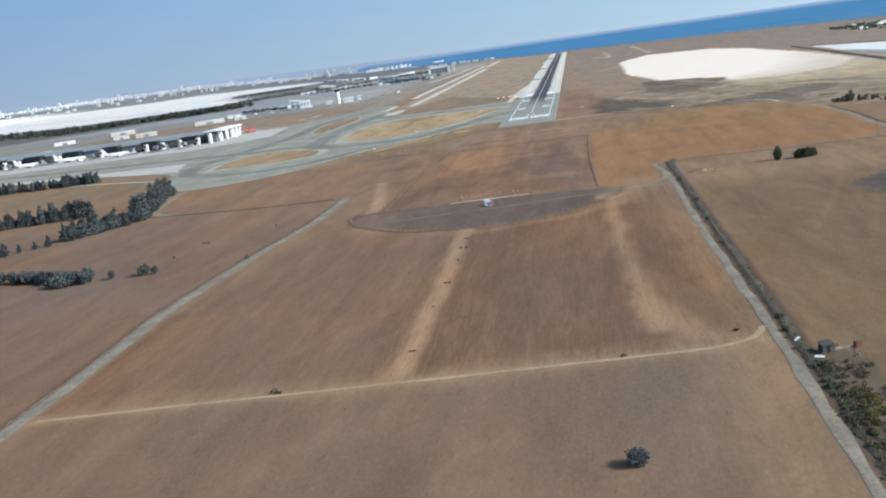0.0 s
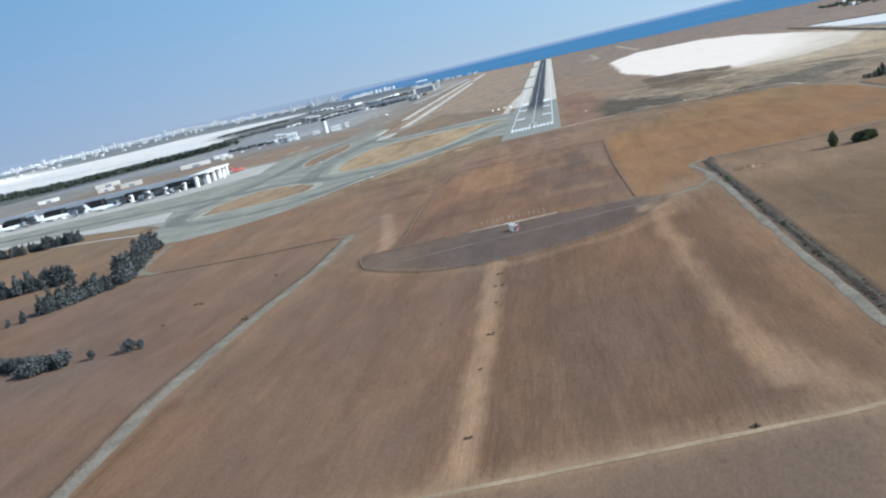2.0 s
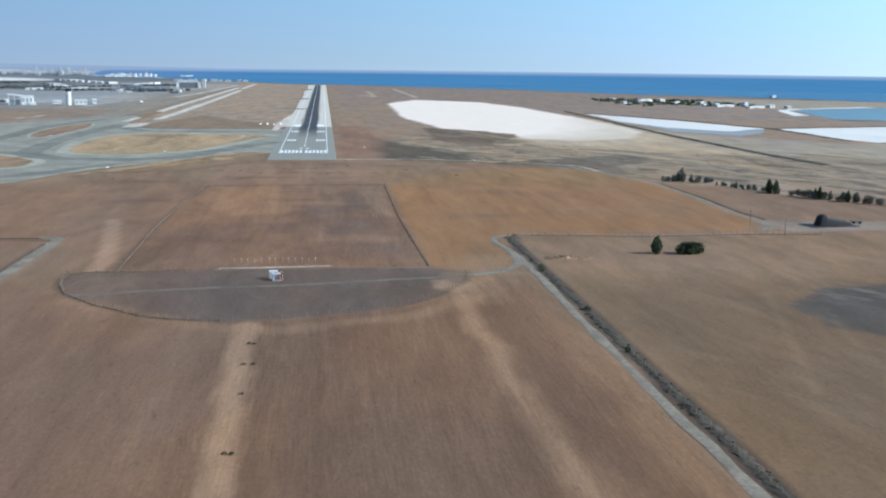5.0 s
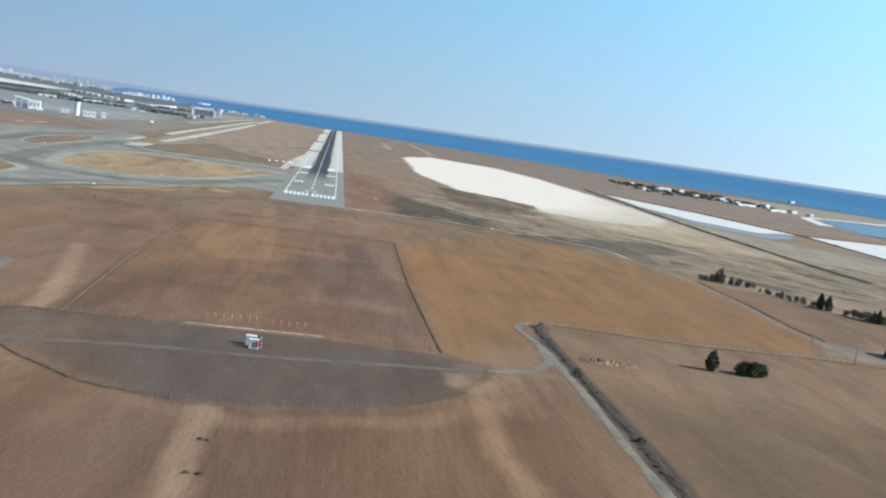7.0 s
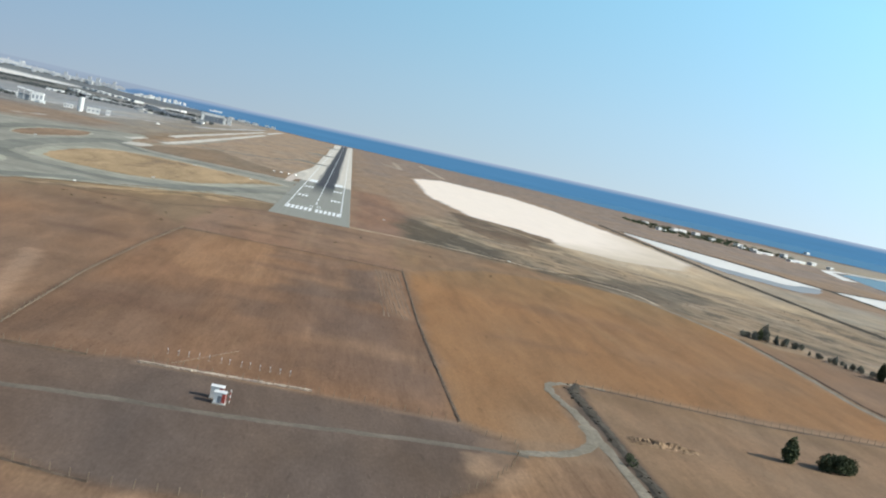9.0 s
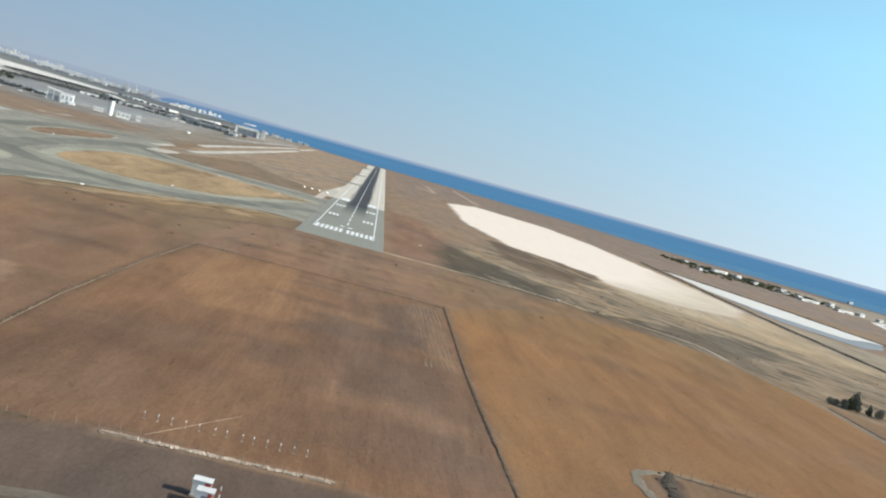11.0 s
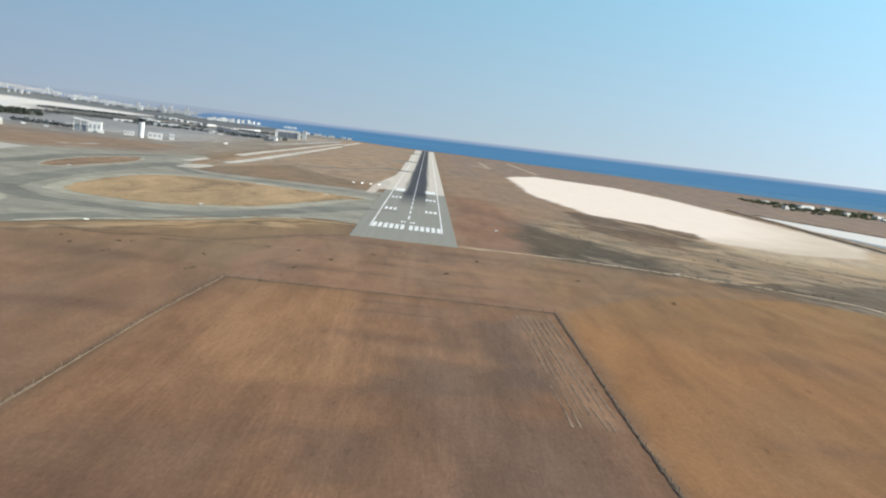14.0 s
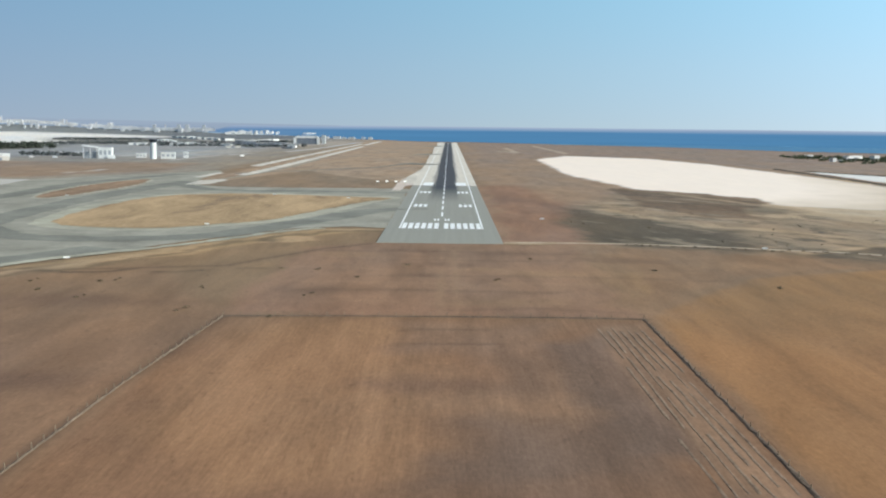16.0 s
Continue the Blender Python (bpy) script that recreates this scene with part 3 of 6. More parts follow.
for k, (x, y, r) in enumerate(((-12, -92, 9), (10, -86, 8), (30, -100, 12), (-38, -110, 10), (4, -140, 7), (18, -150, 6), (-5, -168, 6), (44, -160, 14), (80, -120, 13), (130, -130, 15), (-30, -205, 12), (25, -225, 12), (-2, -330, 9), (15, -345, 11), (-38, -470, 14), (40, -470, 13), (-110, -230, 16), (-140, -300, 14), (-90, -330, 14), (-180, -380, 18), (150, -300, 22), (190, -380, 25), (110, -400, 14))):
    lay(inside([(x + r * 1.7 * math.cos(a), y + r * 0.7 * math.sin(a)) for a in [math.tau * i / 7 for i in range(7)]], r * 0.9, r * 0.5), ((0.15, 0.102, 0.072), (0.25, 0.172, 0.108))[k % 2], None, 0.6 if x < 100 else 0.3)
rs = random.Random(19)
for k in range(44):
    # broken drill streaks left by the plough
    x, y = rs.uniform(-58, 58), rs.uniform(-520, -280)
    if k >= 22:
        x, y = rs.uniform(-95, 98), rs.uniform(-830, -650)
    l = rs.uniform(20, 75)
    lay(along([(x, y - l / 2), (x + rs.uniform(-1.5, 1.5), y + l / 2)], rs.uniform(0.8, 2.6), 2.4, 0.8), ((0.27, 0.185, 0.115), (0.135, 0.095, 0.066))[k % 3 == 0], None, 0.4)
for k in range(30):
    # uneven stubble rows on the golden field
    x, y, l = rs.uniform(70, 245), rs.uniform(-430, -170), rs.uniform(15, 60)
    lay(along([(x, y - l / 2), (x + rs.uniform(-4, 4), y + l / 2)], rs.uniform(1.2, 4.5), 3, 1.5), ((0.31, 0.215, 0.115), (0.15, 0.102, 0.06))[k % 2], None, 0.32)
for a in (0.0, 14.0):
    lay(along([(2 + a * .2, -70), (3 + a * .3, -130), (1 + a * .35, -250)], 1.6, 1.6, 1.0), (0.27, 0.19, 0.125), None, 0.5)
# pale worn strips, lines and bare spots
lay(along([(-6, -632), (-6, -700), (-4, -760), (-3, -850)], 7, 3, 1.8), (0.34, 0.245, 0.155), None, 0.85)
lay(along([(68, -594), (68, -619), (68.5, -676), (69.5, -733), (71, -787), (73, -830)], 6.5, 4, 2), (0.335, 0.24, 0.15), None, 0.65)
lay(along([(72, -800), (84, -838), (100, -846)], 10, 8, 3), (0.31, 0.22, 0.135), None, 0.7)
lay(along([(-92, -409), (-84, -455), (-77, -495), (-72.5, -522), (-73, -541)], 7.5, 2, 1.0), (0.32, 0.235, 0.16), None, 0.85)
lay(along([(68, -585), (72, -575)], 7, 3, 2), (0.34, 0.26, 0.18), None, 0.8)
lay(along([(186, -596), (177, -623), (166, -656), (155, -689), (146, -715)], 2.6, 2.5, 1.2), (0.27, 0.21, 0.13), None, 0.45)
lay(along([(190, -640), (176, -690), (160, -745)], 2.0, 2.5, 1.5), (0.26, 0.2, 0.125), None, 0.5)
lay(along([(-100, -858), (20, -856), (103, -848)], 16, 12, 3), (0.27, 0.2, 0.125), None, 0.6)
lay(along([(100, -560), (99, -700), (97, -830)], 14, 12, 3), (0.25, 0.175, 0.105), None, 0.6)
lay(along([(98, -860), (96, -960)], 26, 20, 4), (0.28, 0.205, 0.125), None, 0.7)
lay(along([(-100, -560), (-108, -640), (-112, -740)], 16, 12, 3), (0.25, 0.18, 0.115), None, 0.6)
lay(inside([(112, -478), (300, -482), (300, -530), (220, -560), (112, -560)], 40, 14), (0.25, 0.178, 0.112), None, 0.7)
lay(along([(90, -530), (70, -600)], 20, 16, 4), (0.30, 0.215, 0.13), None, 0.6)
lay(along([(31, -60), (87, -60), (130, -68), (152, -76), (190, -88), (232, -120), (240, -160)], 5, 3, 0.8), (0.34, 0.26, 0.18), None, 0.8)
lay(along([(31, -50), (45, -58), (31, -66)], 6, 4, 2), (0.30, 0.21, 0.14), None, 0.6)
lay(along([(-170, -172), (-123, -161), (-83, -150), (-52, -92), (-32, -70)], 3.5, 2, 1.2), (0.12, 0.09, 0.065), None, 0.8)
lay(inside([(-150, -150), (-108, -122), (-78, -55), (-40, -16), (-40, -3), (-67, -4), (-106, -52), (-140, -125), (-172, -178)], 5, 3), (0.30, 0.225, 0.135), (0.1, 0.4, 0.1), 0.85)
lay(along([(-40, -12), (-70, -14), (-98, -60), (-130, -130), (-160, -184), (-190, -240)], 14, 9, 5), (0.30, 0.24, 0.165), (0.0, 0.6, 0.1), 0.4)
lay(inside([(-140, -143), (-133, -120), (-116, -100), (-102, -92), (-108, -120), (-129, -142)], 5, 6), (0.36, 0.265, 0.165), (0, 0.6, 0.2), 0.8)
lay(inside([(-87, -73), (-80, -45), (-64, -42), (-60, -58), (-74, -71)], 4, 5), (0.40, 0.30, 0.19), (0, 0.6, 0.2), 0.85)
lay(inside([(-88, -68), (-82, -30), (-74, -28), (-79, -72)], 3, 4), (0.13, 0.105, 0.07), (0, 0.7, 0.4), 0.8)
for line, w in (([(-106, -169), (-97, -168), (-89, -163)], 3.2), ([(-78, -156), (-68, -157)], 2.6), ([(-155, -163), (-146, -168), (-137, -172), (-124, -170), (-117, -162)], 5)):
    lay(along(line, w, 2.5, 2.5), (0.10, 0.078, 0.056), (0, 0.7, 0.3), 0.8)
lay(inside([(-30, -68), (30, -70), (30, -90), (-30, -86)], 8, 4), (0.23, 0.15, 0.10), (0, 0.7, 0), 0.7)
lay(along([(470, 900), (449, 260), (453, -10), (462, -110)], 9, 3, 2), (0.15, 0.125, 0.095), (0, 0, 0.3), 0.9)
lay(along([(490, 830), (590, 620), (650, 400), (640, 180)], 9, 3, 2), (0.15, 0.125, 0.095), (0, 0, 0.3), 0.9)
lay(along([(640, 400), (800, 450), (1000, 520)], 9, 3, 2), (0.15, 0.125, 0.095), (0, 0, 0.3), 0.9)
lay(along([(60, 1000), (140, 1040)], 10, 6, 2), (0.27, 0.22, 0.165), None, 0.7)
lay(along([(36, 1500), (110, 1650), (240, 2600)], 14, 8, 4), (0.29, 0.24, 0.185), None, 0.6)
lay(along([(118, -461), (147, -464), (180, -468), (231, -464), (256, -462)], 3, 2, 0.8), (0.30, 0.225, 0.145), None, 0.7)
lay(along([(-30, -8), (-62, -12), (-100, -64), (-134, -136), (-166, -190)], 5, 4, 7), (0.36, 0.28, 0.185), None, 0.6)
lay(along([(-32, -16), (-58, -22), (-94, -72), (-128, -142), (-160, -198)], 5, 3, 8), (0.115, 0.09, 0.062), (0, 0.6, 0.2), 0.65)
for line, w in (([(-106, -470), (-172, -463), (-240, -450), (-300, -440)], 3.0), (PEN[-3:] + PEN[:10], 1.9), (PEN[12:19], 1.4), ([(-64, -545), (-67, -430), (-65, -330), (-61, -254), (-11, -251), (38, -250), (61, -251)], 1.8)):
    lay(along(line, w, 2.4, 0.6), (0.085, 0.066, 0.048), None, 0.75)
lay(along([(-24, -541), (0, -539.4), (21, -538)], 3.0, 2.2, 0.5), (0.33, 0.26, 0.19), None, 0.7)
lay(along([(21, -538), (45, -542), (61, -543)], 1.2, 2, 0.4), (0.27, 0.21, 0.15), None, 0.6)
# soft verges of the gravel roads, and the weedy ditch strip beside the straight one
for line, w in (([(104.5, -500), (104, -760), (105, -850), (104, -1300)], 6), ([(-105, -480), (-105, -560), (-115, -640), (-121, -740), (-118, -815), (-116, -1000)], 7), ([(225, -130), (239, -170), (258, -250), (260, -330), (257, -392), (259, -430)], 6)):
    lay(along(line, w, 4, 1.5), (0.245, 0.19, 0.13), None, 0.75)
lay(along([(111, -470), (108.3, -500), (109.2, -540), (108.7, -660), (108.8, -770), (109.2, -860), (108.7, -1000)], 6.4, 1.6, 1.0), (0.075, 0.064, 0.052), (0, 0.4, 0.1), 0.95)
lay(along([(-109, -490), (-109.5, -560), (-119.5, -640), (-125.5, -740), (-122, -815), (-120, -960)], 3.4, 2, 1), (0.105, 0.083, 0.062), None, 0.85)
lay(inside([(106.5, -960), (126, -960), (124, -905), (121, -862), (109, -862), (107.5, -900)], 3, 2.5), (0.125, 0.105, 0.08), (0.0, 0.7, 0.4), 0.92)
lay(inside([(122, -960), (170, -960), (160, -850), (121, -850)], 20, 8), (0.18, 0.145, 0.092), (0.1, 0.5, 0.1), 0.7)
lay(along([(-112, -864), (-67, -861), (-3, -858), (61, -854), (85, -852), (98, -846)], 4.5, 4, 1.5), (0.33, 0.245, 0.152), None, 0.7)
lay(inside([(258, -398), (263, -416), (272, -424), (300, -436), (296, -446), (262, -446), (252, -458), (246, -458), (256, -436)], 4, 2), (0.21, 0.19, 0.155), (0, 0.3, 0.1), 0.85)
lay(along([(262.5, -250), (264.5, -330), (261.5, -392), (264.5, -420)], 3.6, 2, 1), (0.13, 0.098, 0.07), None, 0.8)
lay(inside([(-420, 3900), (-900, 4900), (-1500, 6000), (-7000, 21000), (-16000, 26000), (-16000, 4500), (-2300, 2350), (-1000, 3000)], 60, 30), (0.15, 0.155, 0.148), (0, 0, 0))
# the white lake behind the airport, and the wooded town plain beyond it
lay(inside([(-4600, 3300), (-2600, 2350), (-1881, 2055), (-1430, 1680), (-1224, 2083), (-1096, 1992), (-1011, 2092), (-1130, 2420), (-1346, 2825), (-1400, 3250), (-1264, 3380), (-1110, 3420), (-1120, 3520), (-1270, 4050), (-1594, 4495), (-1884, 4875), (-2363, 4979), (-2735, 4721), (-3831, 5296), (-6000, 6500)], 30, 15), (0.72, 0.66, 0.57), (0, 0, 0))
lay(inside([(-1346, 2800), (-1120, 2430), (-1000, 2110), (-880, 2050), (-700, 2500), (-1080, 3380), (-1260, 3350), (-1390, 3230)], 40, 20), (0.165, 0.155, 0.13), (0, 0.1, 0.1))
lay(along([(-2400, 3050), (-1700, 2450), (-1300, 2150)], 26, 12, 6), (0.22, 0.2, 0.17), None, 0.8)
lay(inside([(-900, 3200), (-420, 3900), (-900, 4800), (-1600, 5600), (-2600, 8000), (-6000, 12000), (-12000, 9000), (-5000, 6600), (-2200, 5000), (-1300, 4000)], 60, 30), (0.15, 0.155, 0.15), (0, 0, 0))
lay(inside([(-4600, 1500), (-1300, 1100), (-860, 1500), (-940, 2000), (-1120, 2080), (-1500, 1900), (-2400, 2280), (-4600, 3000)], 40, 25), (0.13, 0.13, 0.105), (0, 0, 0.2))
lay(inside([(-640, 1130), (-430, 1180), (-380, 1600), (-560, 1620)], 20, 8), (0.36, 0.345, 0.31), (0, 0.2, 0), 0.6)
lay(inside([(-470, 2150), (-300, 2250), (-310, 3000), (-420, 3000)], 20, 8), (0.36, 0.33, 0.29), (0, 0.2, 0), 0.6)

for line, w in (([(-418, 985), (-412, 1200), (-401, 1310)], 7), ([(-394, 1255), (-374, 1415)], 9), ([(-416, 560), (-405, 660)], 6), ([(-330, 1560), (-310, 1900), (-300, 2400), (-290, 2900)], 16), ([(-640, 1120), (-520, 1180), (-450, 1290)], 8)):
    lay(along(line, w, 5, 2), (0.50, 0.47, 0.42), (0, 0.1, 0), 0.9)

farm = inside([(-2000, -1900), (420, -1900), (420, -420), (262, -250), (120, -150), (64, -240), (-120, -160), (-200, -240), (-420, -440), (-2000, -440)], 60, 20)[:, None]
COL[:] = COL * (1 - farm) + COL * np.array((0.925, 0.915, 0.935)) * farm
for poly, dim in (([(112, -1900), (420, -1900), (420, -590), (112, -585)], 0.2), ([(-420, -1900), (110, -1900), (104, -578), (80, -602), (0, -634), (-75, -602), (-108, -570), (-420, -560)], 0.06)):
    COL[:] = COL * (1 - dim * inside(poly, 40, 12)[:, None])
# dry country: warmer than the grey of the sheet, less so far north and north-west
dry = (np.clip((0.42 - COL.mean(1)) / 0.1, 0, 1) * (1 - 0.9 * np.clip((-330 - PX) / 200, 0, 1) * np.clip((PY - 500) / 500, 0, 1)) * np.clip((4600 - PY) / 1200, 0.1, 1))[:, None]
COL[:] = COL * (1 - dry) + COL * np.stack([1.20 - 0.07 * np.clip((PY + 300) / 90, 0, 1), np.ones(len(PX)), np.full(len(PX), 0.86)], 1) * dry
LAND = np.array([far(x, y)[:3] for x, y in zip(PX, PY)])
LAND[:, 2] += np.array([slope(x, y) if y > 3000 else 0.0 for x, y in zip(PX, PY)])
SEA_AZ = np.radians(np.linspace(-31, 81, 481))
shore = np.array([coast_distance(a) or 24000 for a in SEA_AZ])
az = np.arctan2(PX - MID[0], PY - MID[1])
past = np.hypot(PX - MID[0], PY - MID[1]) / np.interp(az, SEA_AZ, shore, left=1e9, right=1e9)
LAND[:, 2] -= 40 * np.clip((past - 1.01) * 20, 0, 1)
LAND[:, 2] += np.where(np.hypot(PX - 20, PY + 830) < 1500, 0.04 * wobble(PX, PY, 40, 5) + 0.02 * wobble(PX, PY, 9, 6), 0) - 0.05
nx, ny = len(GX), len(GY)
idx = np.arange(nx * ny).reshape(ny, nx)
quads = np.stack([idx[:-1, :-1], idx[:-1, 1:], idx[1:, 1:], idx[1:, :-1]], -1).reshape(-1, 4)
me = bpy.data.meshes.new("ground")
me.vertices.add(len(LAND))
me.vertices.foreach_set("co", LAND.ravel())
me.loops.add(len(quads) * 4)
me.loops.foreach_set("vertex_index", quads.ravel())
me.polygons.add(len(quads))
me.polygons.foreach_set("loop_start", np.arange(0, len(quads) * 4, 4))
me.polygons.foreach_set("loop_total", np.full(len(quads), 4))
me.update()
for key, data in (("soil", COL), ("tilth", TILTH)):
    att = me.color_attributes.new(key, 'FLOAT_COLOR', 'POINT')
    att.data.foreach_set("color", np.hstack([data, CALM[:, None]]).ravel())
me.materials.append(SOIL)
me.polygons.foreach_set("use_smooth", np.ones(len(quads), bool))
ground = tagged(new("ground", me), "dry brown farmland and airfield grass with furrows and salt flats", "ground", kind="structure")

# ---- the sea ----
def sea_sheet(name, near, reach, rows, material, label, kind_of):
    verts, faces = [], []
    for i in range(0, 481):
        az = radians(-31 + 112 * i / 480)
        d0 = (coast_distance(az) or 24000) * (1 + 0.006 * noise.noise((i * 0.35, 0, 0)))
        a, b = (d0, max(d0 * 1.001, RIM)) if near else (max(d0, RIM), max(d0 * 1.05, reach))
        for k in range(rows):
            d = a * (b / a) ** (k / (rows - 1))
            x, y, z, s = far(MID[0] + d * math.sin(az), MID[1] + d * math.cos(az), 0.0)
            verts.append((x, y, z + 0.4))
        if i:
            a = (i - 1) * rows
            faces += [(a + k, a + k + rows, a + k + rows + 1, a + k + 1) for k in range(rows - 1)]
    return tagged(mesh_ob(name, verts, faces, material), label, kind_of, kind="structure")


sea_sheet("water", True, 0, 6, SEA, "calm blue sea along the low coast", "sea")
sea_sheet("backdrop_sea", False, 60000, 20, FAR_SEA, "far blue sea, haze painted in towards the horizon", "sea")

# hills across the bay, self-lit and painted in haze colours
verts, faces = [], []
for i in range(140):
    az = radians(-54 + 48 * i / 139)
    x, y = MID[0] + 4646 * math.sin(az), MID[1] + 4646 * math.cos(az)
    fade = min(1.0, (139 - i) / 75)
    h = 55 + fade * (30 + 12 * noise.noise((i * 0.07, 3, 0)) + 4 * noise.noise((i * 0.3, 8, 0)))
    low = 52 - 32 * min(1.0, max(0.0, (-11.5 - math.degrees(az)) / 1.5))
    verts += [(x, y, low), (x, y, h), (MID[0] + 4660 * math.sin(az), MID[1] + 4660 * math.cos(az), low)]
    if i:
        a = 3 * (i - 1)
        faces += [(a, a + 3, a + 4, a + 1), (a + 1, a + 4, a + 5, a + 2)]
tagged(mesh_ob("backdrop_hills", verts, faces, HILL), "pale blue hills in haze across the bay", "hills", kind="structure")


# ---- pavements ----
def sheet(name, poly, z, material, label, category, edge=0.0, seed=1, parent=None, step=6.0):
    """A flat sheet with slightly uneven edges, filled as one face."""
    rnd = random.Random(seed)
    pts = []
    for (ax, ay), (bx, by) in zip(poly, poly[1:] + poly[:1]):
        n = max(1, int(math.hypot(bx - ax, by - ay) / step)) if edge else 1
        for k in range(n):
            t = k / n
            j = edge * rnd.uniform(-1, 1)
            l = math.hypot(bx - ax, by - ay)
            pts.append((ax + (bx - ax) * t - (by - ay) / l * j, ay + (by - ay) * t + (bx - ax) / l * j))
    bm = bmesh.new()
    vs = [bm.verts.new(far(x, y, 0)[:2] + (far(x, y, 0)[2] + z,)) for x, y in pts]
    es = [bm.edges.new((a, b)) for a, b in zip(vs, vs[1:] + vs[:1])]
    bmesh.ops.triangle_fill(bm, use_beauty=True, edges=es)
    for f in bm.faces:
        if f.normal.z < 0:
            f.normal_flip()
    me = bpy.data.meshes.new(name)
    bm.to_mesh(me)
    bm.free()
    me.materials.append(material)
    ob = new(name, me)
    if parent is not None:
        ob.parent = parent
        return ob
    return tagged(ob, label, category, kind="structure")


def smooth_line(pts, n=6):
    """Catmull-Rom through the points."""
    out = []
    p = [pts[0]] + pts + [pts[-1]]
    for i in range(1, len(p) - 2):
        a, b, c, d = [Vector((*q, 0)) for q in p[i - 1:i + 3]]
        for k in range(n):
            t = k / n
            v = 0.5 * ((2 * b) + (c - a) * t + (2 * a - 5 * b + 4 * c - d) * t * t + (3 * b - a - 3 * c + d) * t ** 3)
            out.append((v.x, v.y))
    return out + [pts[-1]]


def ribbon(name, pts, width, z, material, label, category, ragged=0.3, seed=3, n=8):
    rnd = random.Random(seed)
    line = smooth_line(pts, n)
    verts, faces = [], []
    for i, (x, y) in enumerate(line):
        (ax, ay), (bx, by) = line[max(i - 1, 0)], line[min(i + 1, len(line) - 1)]
        l = math.hypot(bx - ax, by - ay) or 1
        ox, oy = -(by - ay) / l, (bx - ax) / l
        for s in (-1, -0.35, 0.35, 1):
            w = s * width / 2 + (rnd.uniform(-1, 1) * ragged if abs(s) == 1 else 0)
            fx, fy, fz, fs = far(x + ox * w, y + oy * w)
            verts.append((fx, fy, fz + (z if z > 0.2 else z - 0.09) + (0.02 if abs(s) < 1 else -0.035)))
        if i:
            a = 4 * (i - 1)
            faces += [(a + k, a + k + 1, a + k + 5, a + k + 4) for k in range(3)]
    return tagged(mesh_ob(name, verts, faces, material), label, category, kind="structure")


PAV = [(-29.9, 4), (-67, 2), (-106, -46), (-140, -118), (-172, -172), (-200, -245), (-235, -286), (-300, -298), (-345, -210), (-372, -136), (-500, -60), (-900, 70), (-1200, 120), (-1200, 300), (-480, 300), (-470, 432), (-400, 432), (-350, 520), (-300, 600), (-262, 640), (-235, 400), (-181, 345), (-113, 347), (-35, 346), (-29.9, 346)]
taxiway = sheet("taxiway", smooth_line(PAV, 3), 0.16, ASPHALT, "grey-green asphalt taxiways curving to the runway", "taxiway", 1.6, 2)
def swollen(poly, by):
    cx, cy = sum(p[0] for p in poly) / len(poly), sum(p[1] for p in poly) / len(poly)
    return [(x + by * (x - cx) / math.hypot(x - cx, y - cy), y + by * (y - cy) / math.hypot(x - cx, y - cy)) for x, y in poly]


for i, (isle, by) in enumerate(((ISLAND_A, 13), (ISLAND_U, 9), (ISLAND_B, 10))):
    sheet("taxiway_edge_%d" % (i + 1), smooth_line(swollen(isle, by) + swollen(isle, by)[:1], 5)[:-1], 0.2, SHOULDER, "pale paved edge round a grass island", "taxiway", 1.2, 40 + i)
for i, (line, w) in enumerate((([(-12, 292), (-60, 296), (-120, 300), (-190, 300), (-245, 380)], 17), ([(-10, 130), (-45, 110), (-78, 30), (-118, -48), (-180, -66), (-238, -30), (-254, 70), (-258, 200), (-252, 320), (-245, 420)], 22), ([(-215, -50), (-270, 0), (-340, 10), (-420, 30), (-640, 80), (-1150, 190)], 24), ([(-150, -100), (-200, -190), (-270, -215), (-340, -160), (-355, -60), (-335, 60), (-325, 190), (-330, 330), (-320, 430), (-290, 560)], 20))):
    ribbon("taxiway_wear_%d" % (i + 1), line, w, 0.27 + 0.012 * i, WORN, "darker worn asphalt along the taxiing line", "taxiway", 1.5, 50 + i, 10)
ribbon("taxiway_edge_4", [(-172, -166), (-158, -138), (-141, -116), (-122, -92), (-104, -62), (-82, -22), (-64, -3)], 6, 0.31, SHOULDER, "pale paved edge above the grass verge", "taxiway", 1.2, 77)
sheet("grass_island_1", smooth_line(ISLAND_A + ISLAND_A[:1], 5)[:-1], 0.36, turf("dry_grass", (0.36, 0.25, 0.14)), "golden dry grass island between taxiways", "grass", 1.5, 4)
sheet("grass_island_2", smooth_line(ISLAND_U + ISLAND_U[:1], 5)[:-1], 0.36, turf("brown_grass", (0.27, 0.18, 0.115)), "brown dry grass island between taxiways", "grass", 1.5, 5)
sheet("grass_island_3", smooth_line(ISLAND_B + ISLAND_B[:1], 5)[:-1], 0.36, turf("patchy_grass", (0.30, 0.205, 0.12)), "patchy dry grass island beside the taxiway", "grass", 1.8, 6)
sheet("apron", [(-1200, 150), (-455, 175), (-378, 250), (-398, 424), (-468, 424), (-478, 292), (-1200, 292)], 0.22, CONCRETE, "pale concrete aircraft apron before the terminal", "apron")
sheet("apron_strip", [(-1100, 105), (-500, -18), (-395, -26), (-368, -118), (-430, -96), (-510, -45), (-1100, 75)], 0.22, CONCRETE, "pale concrete shoulder beside the taxiway", "apron", 0.6, 9)
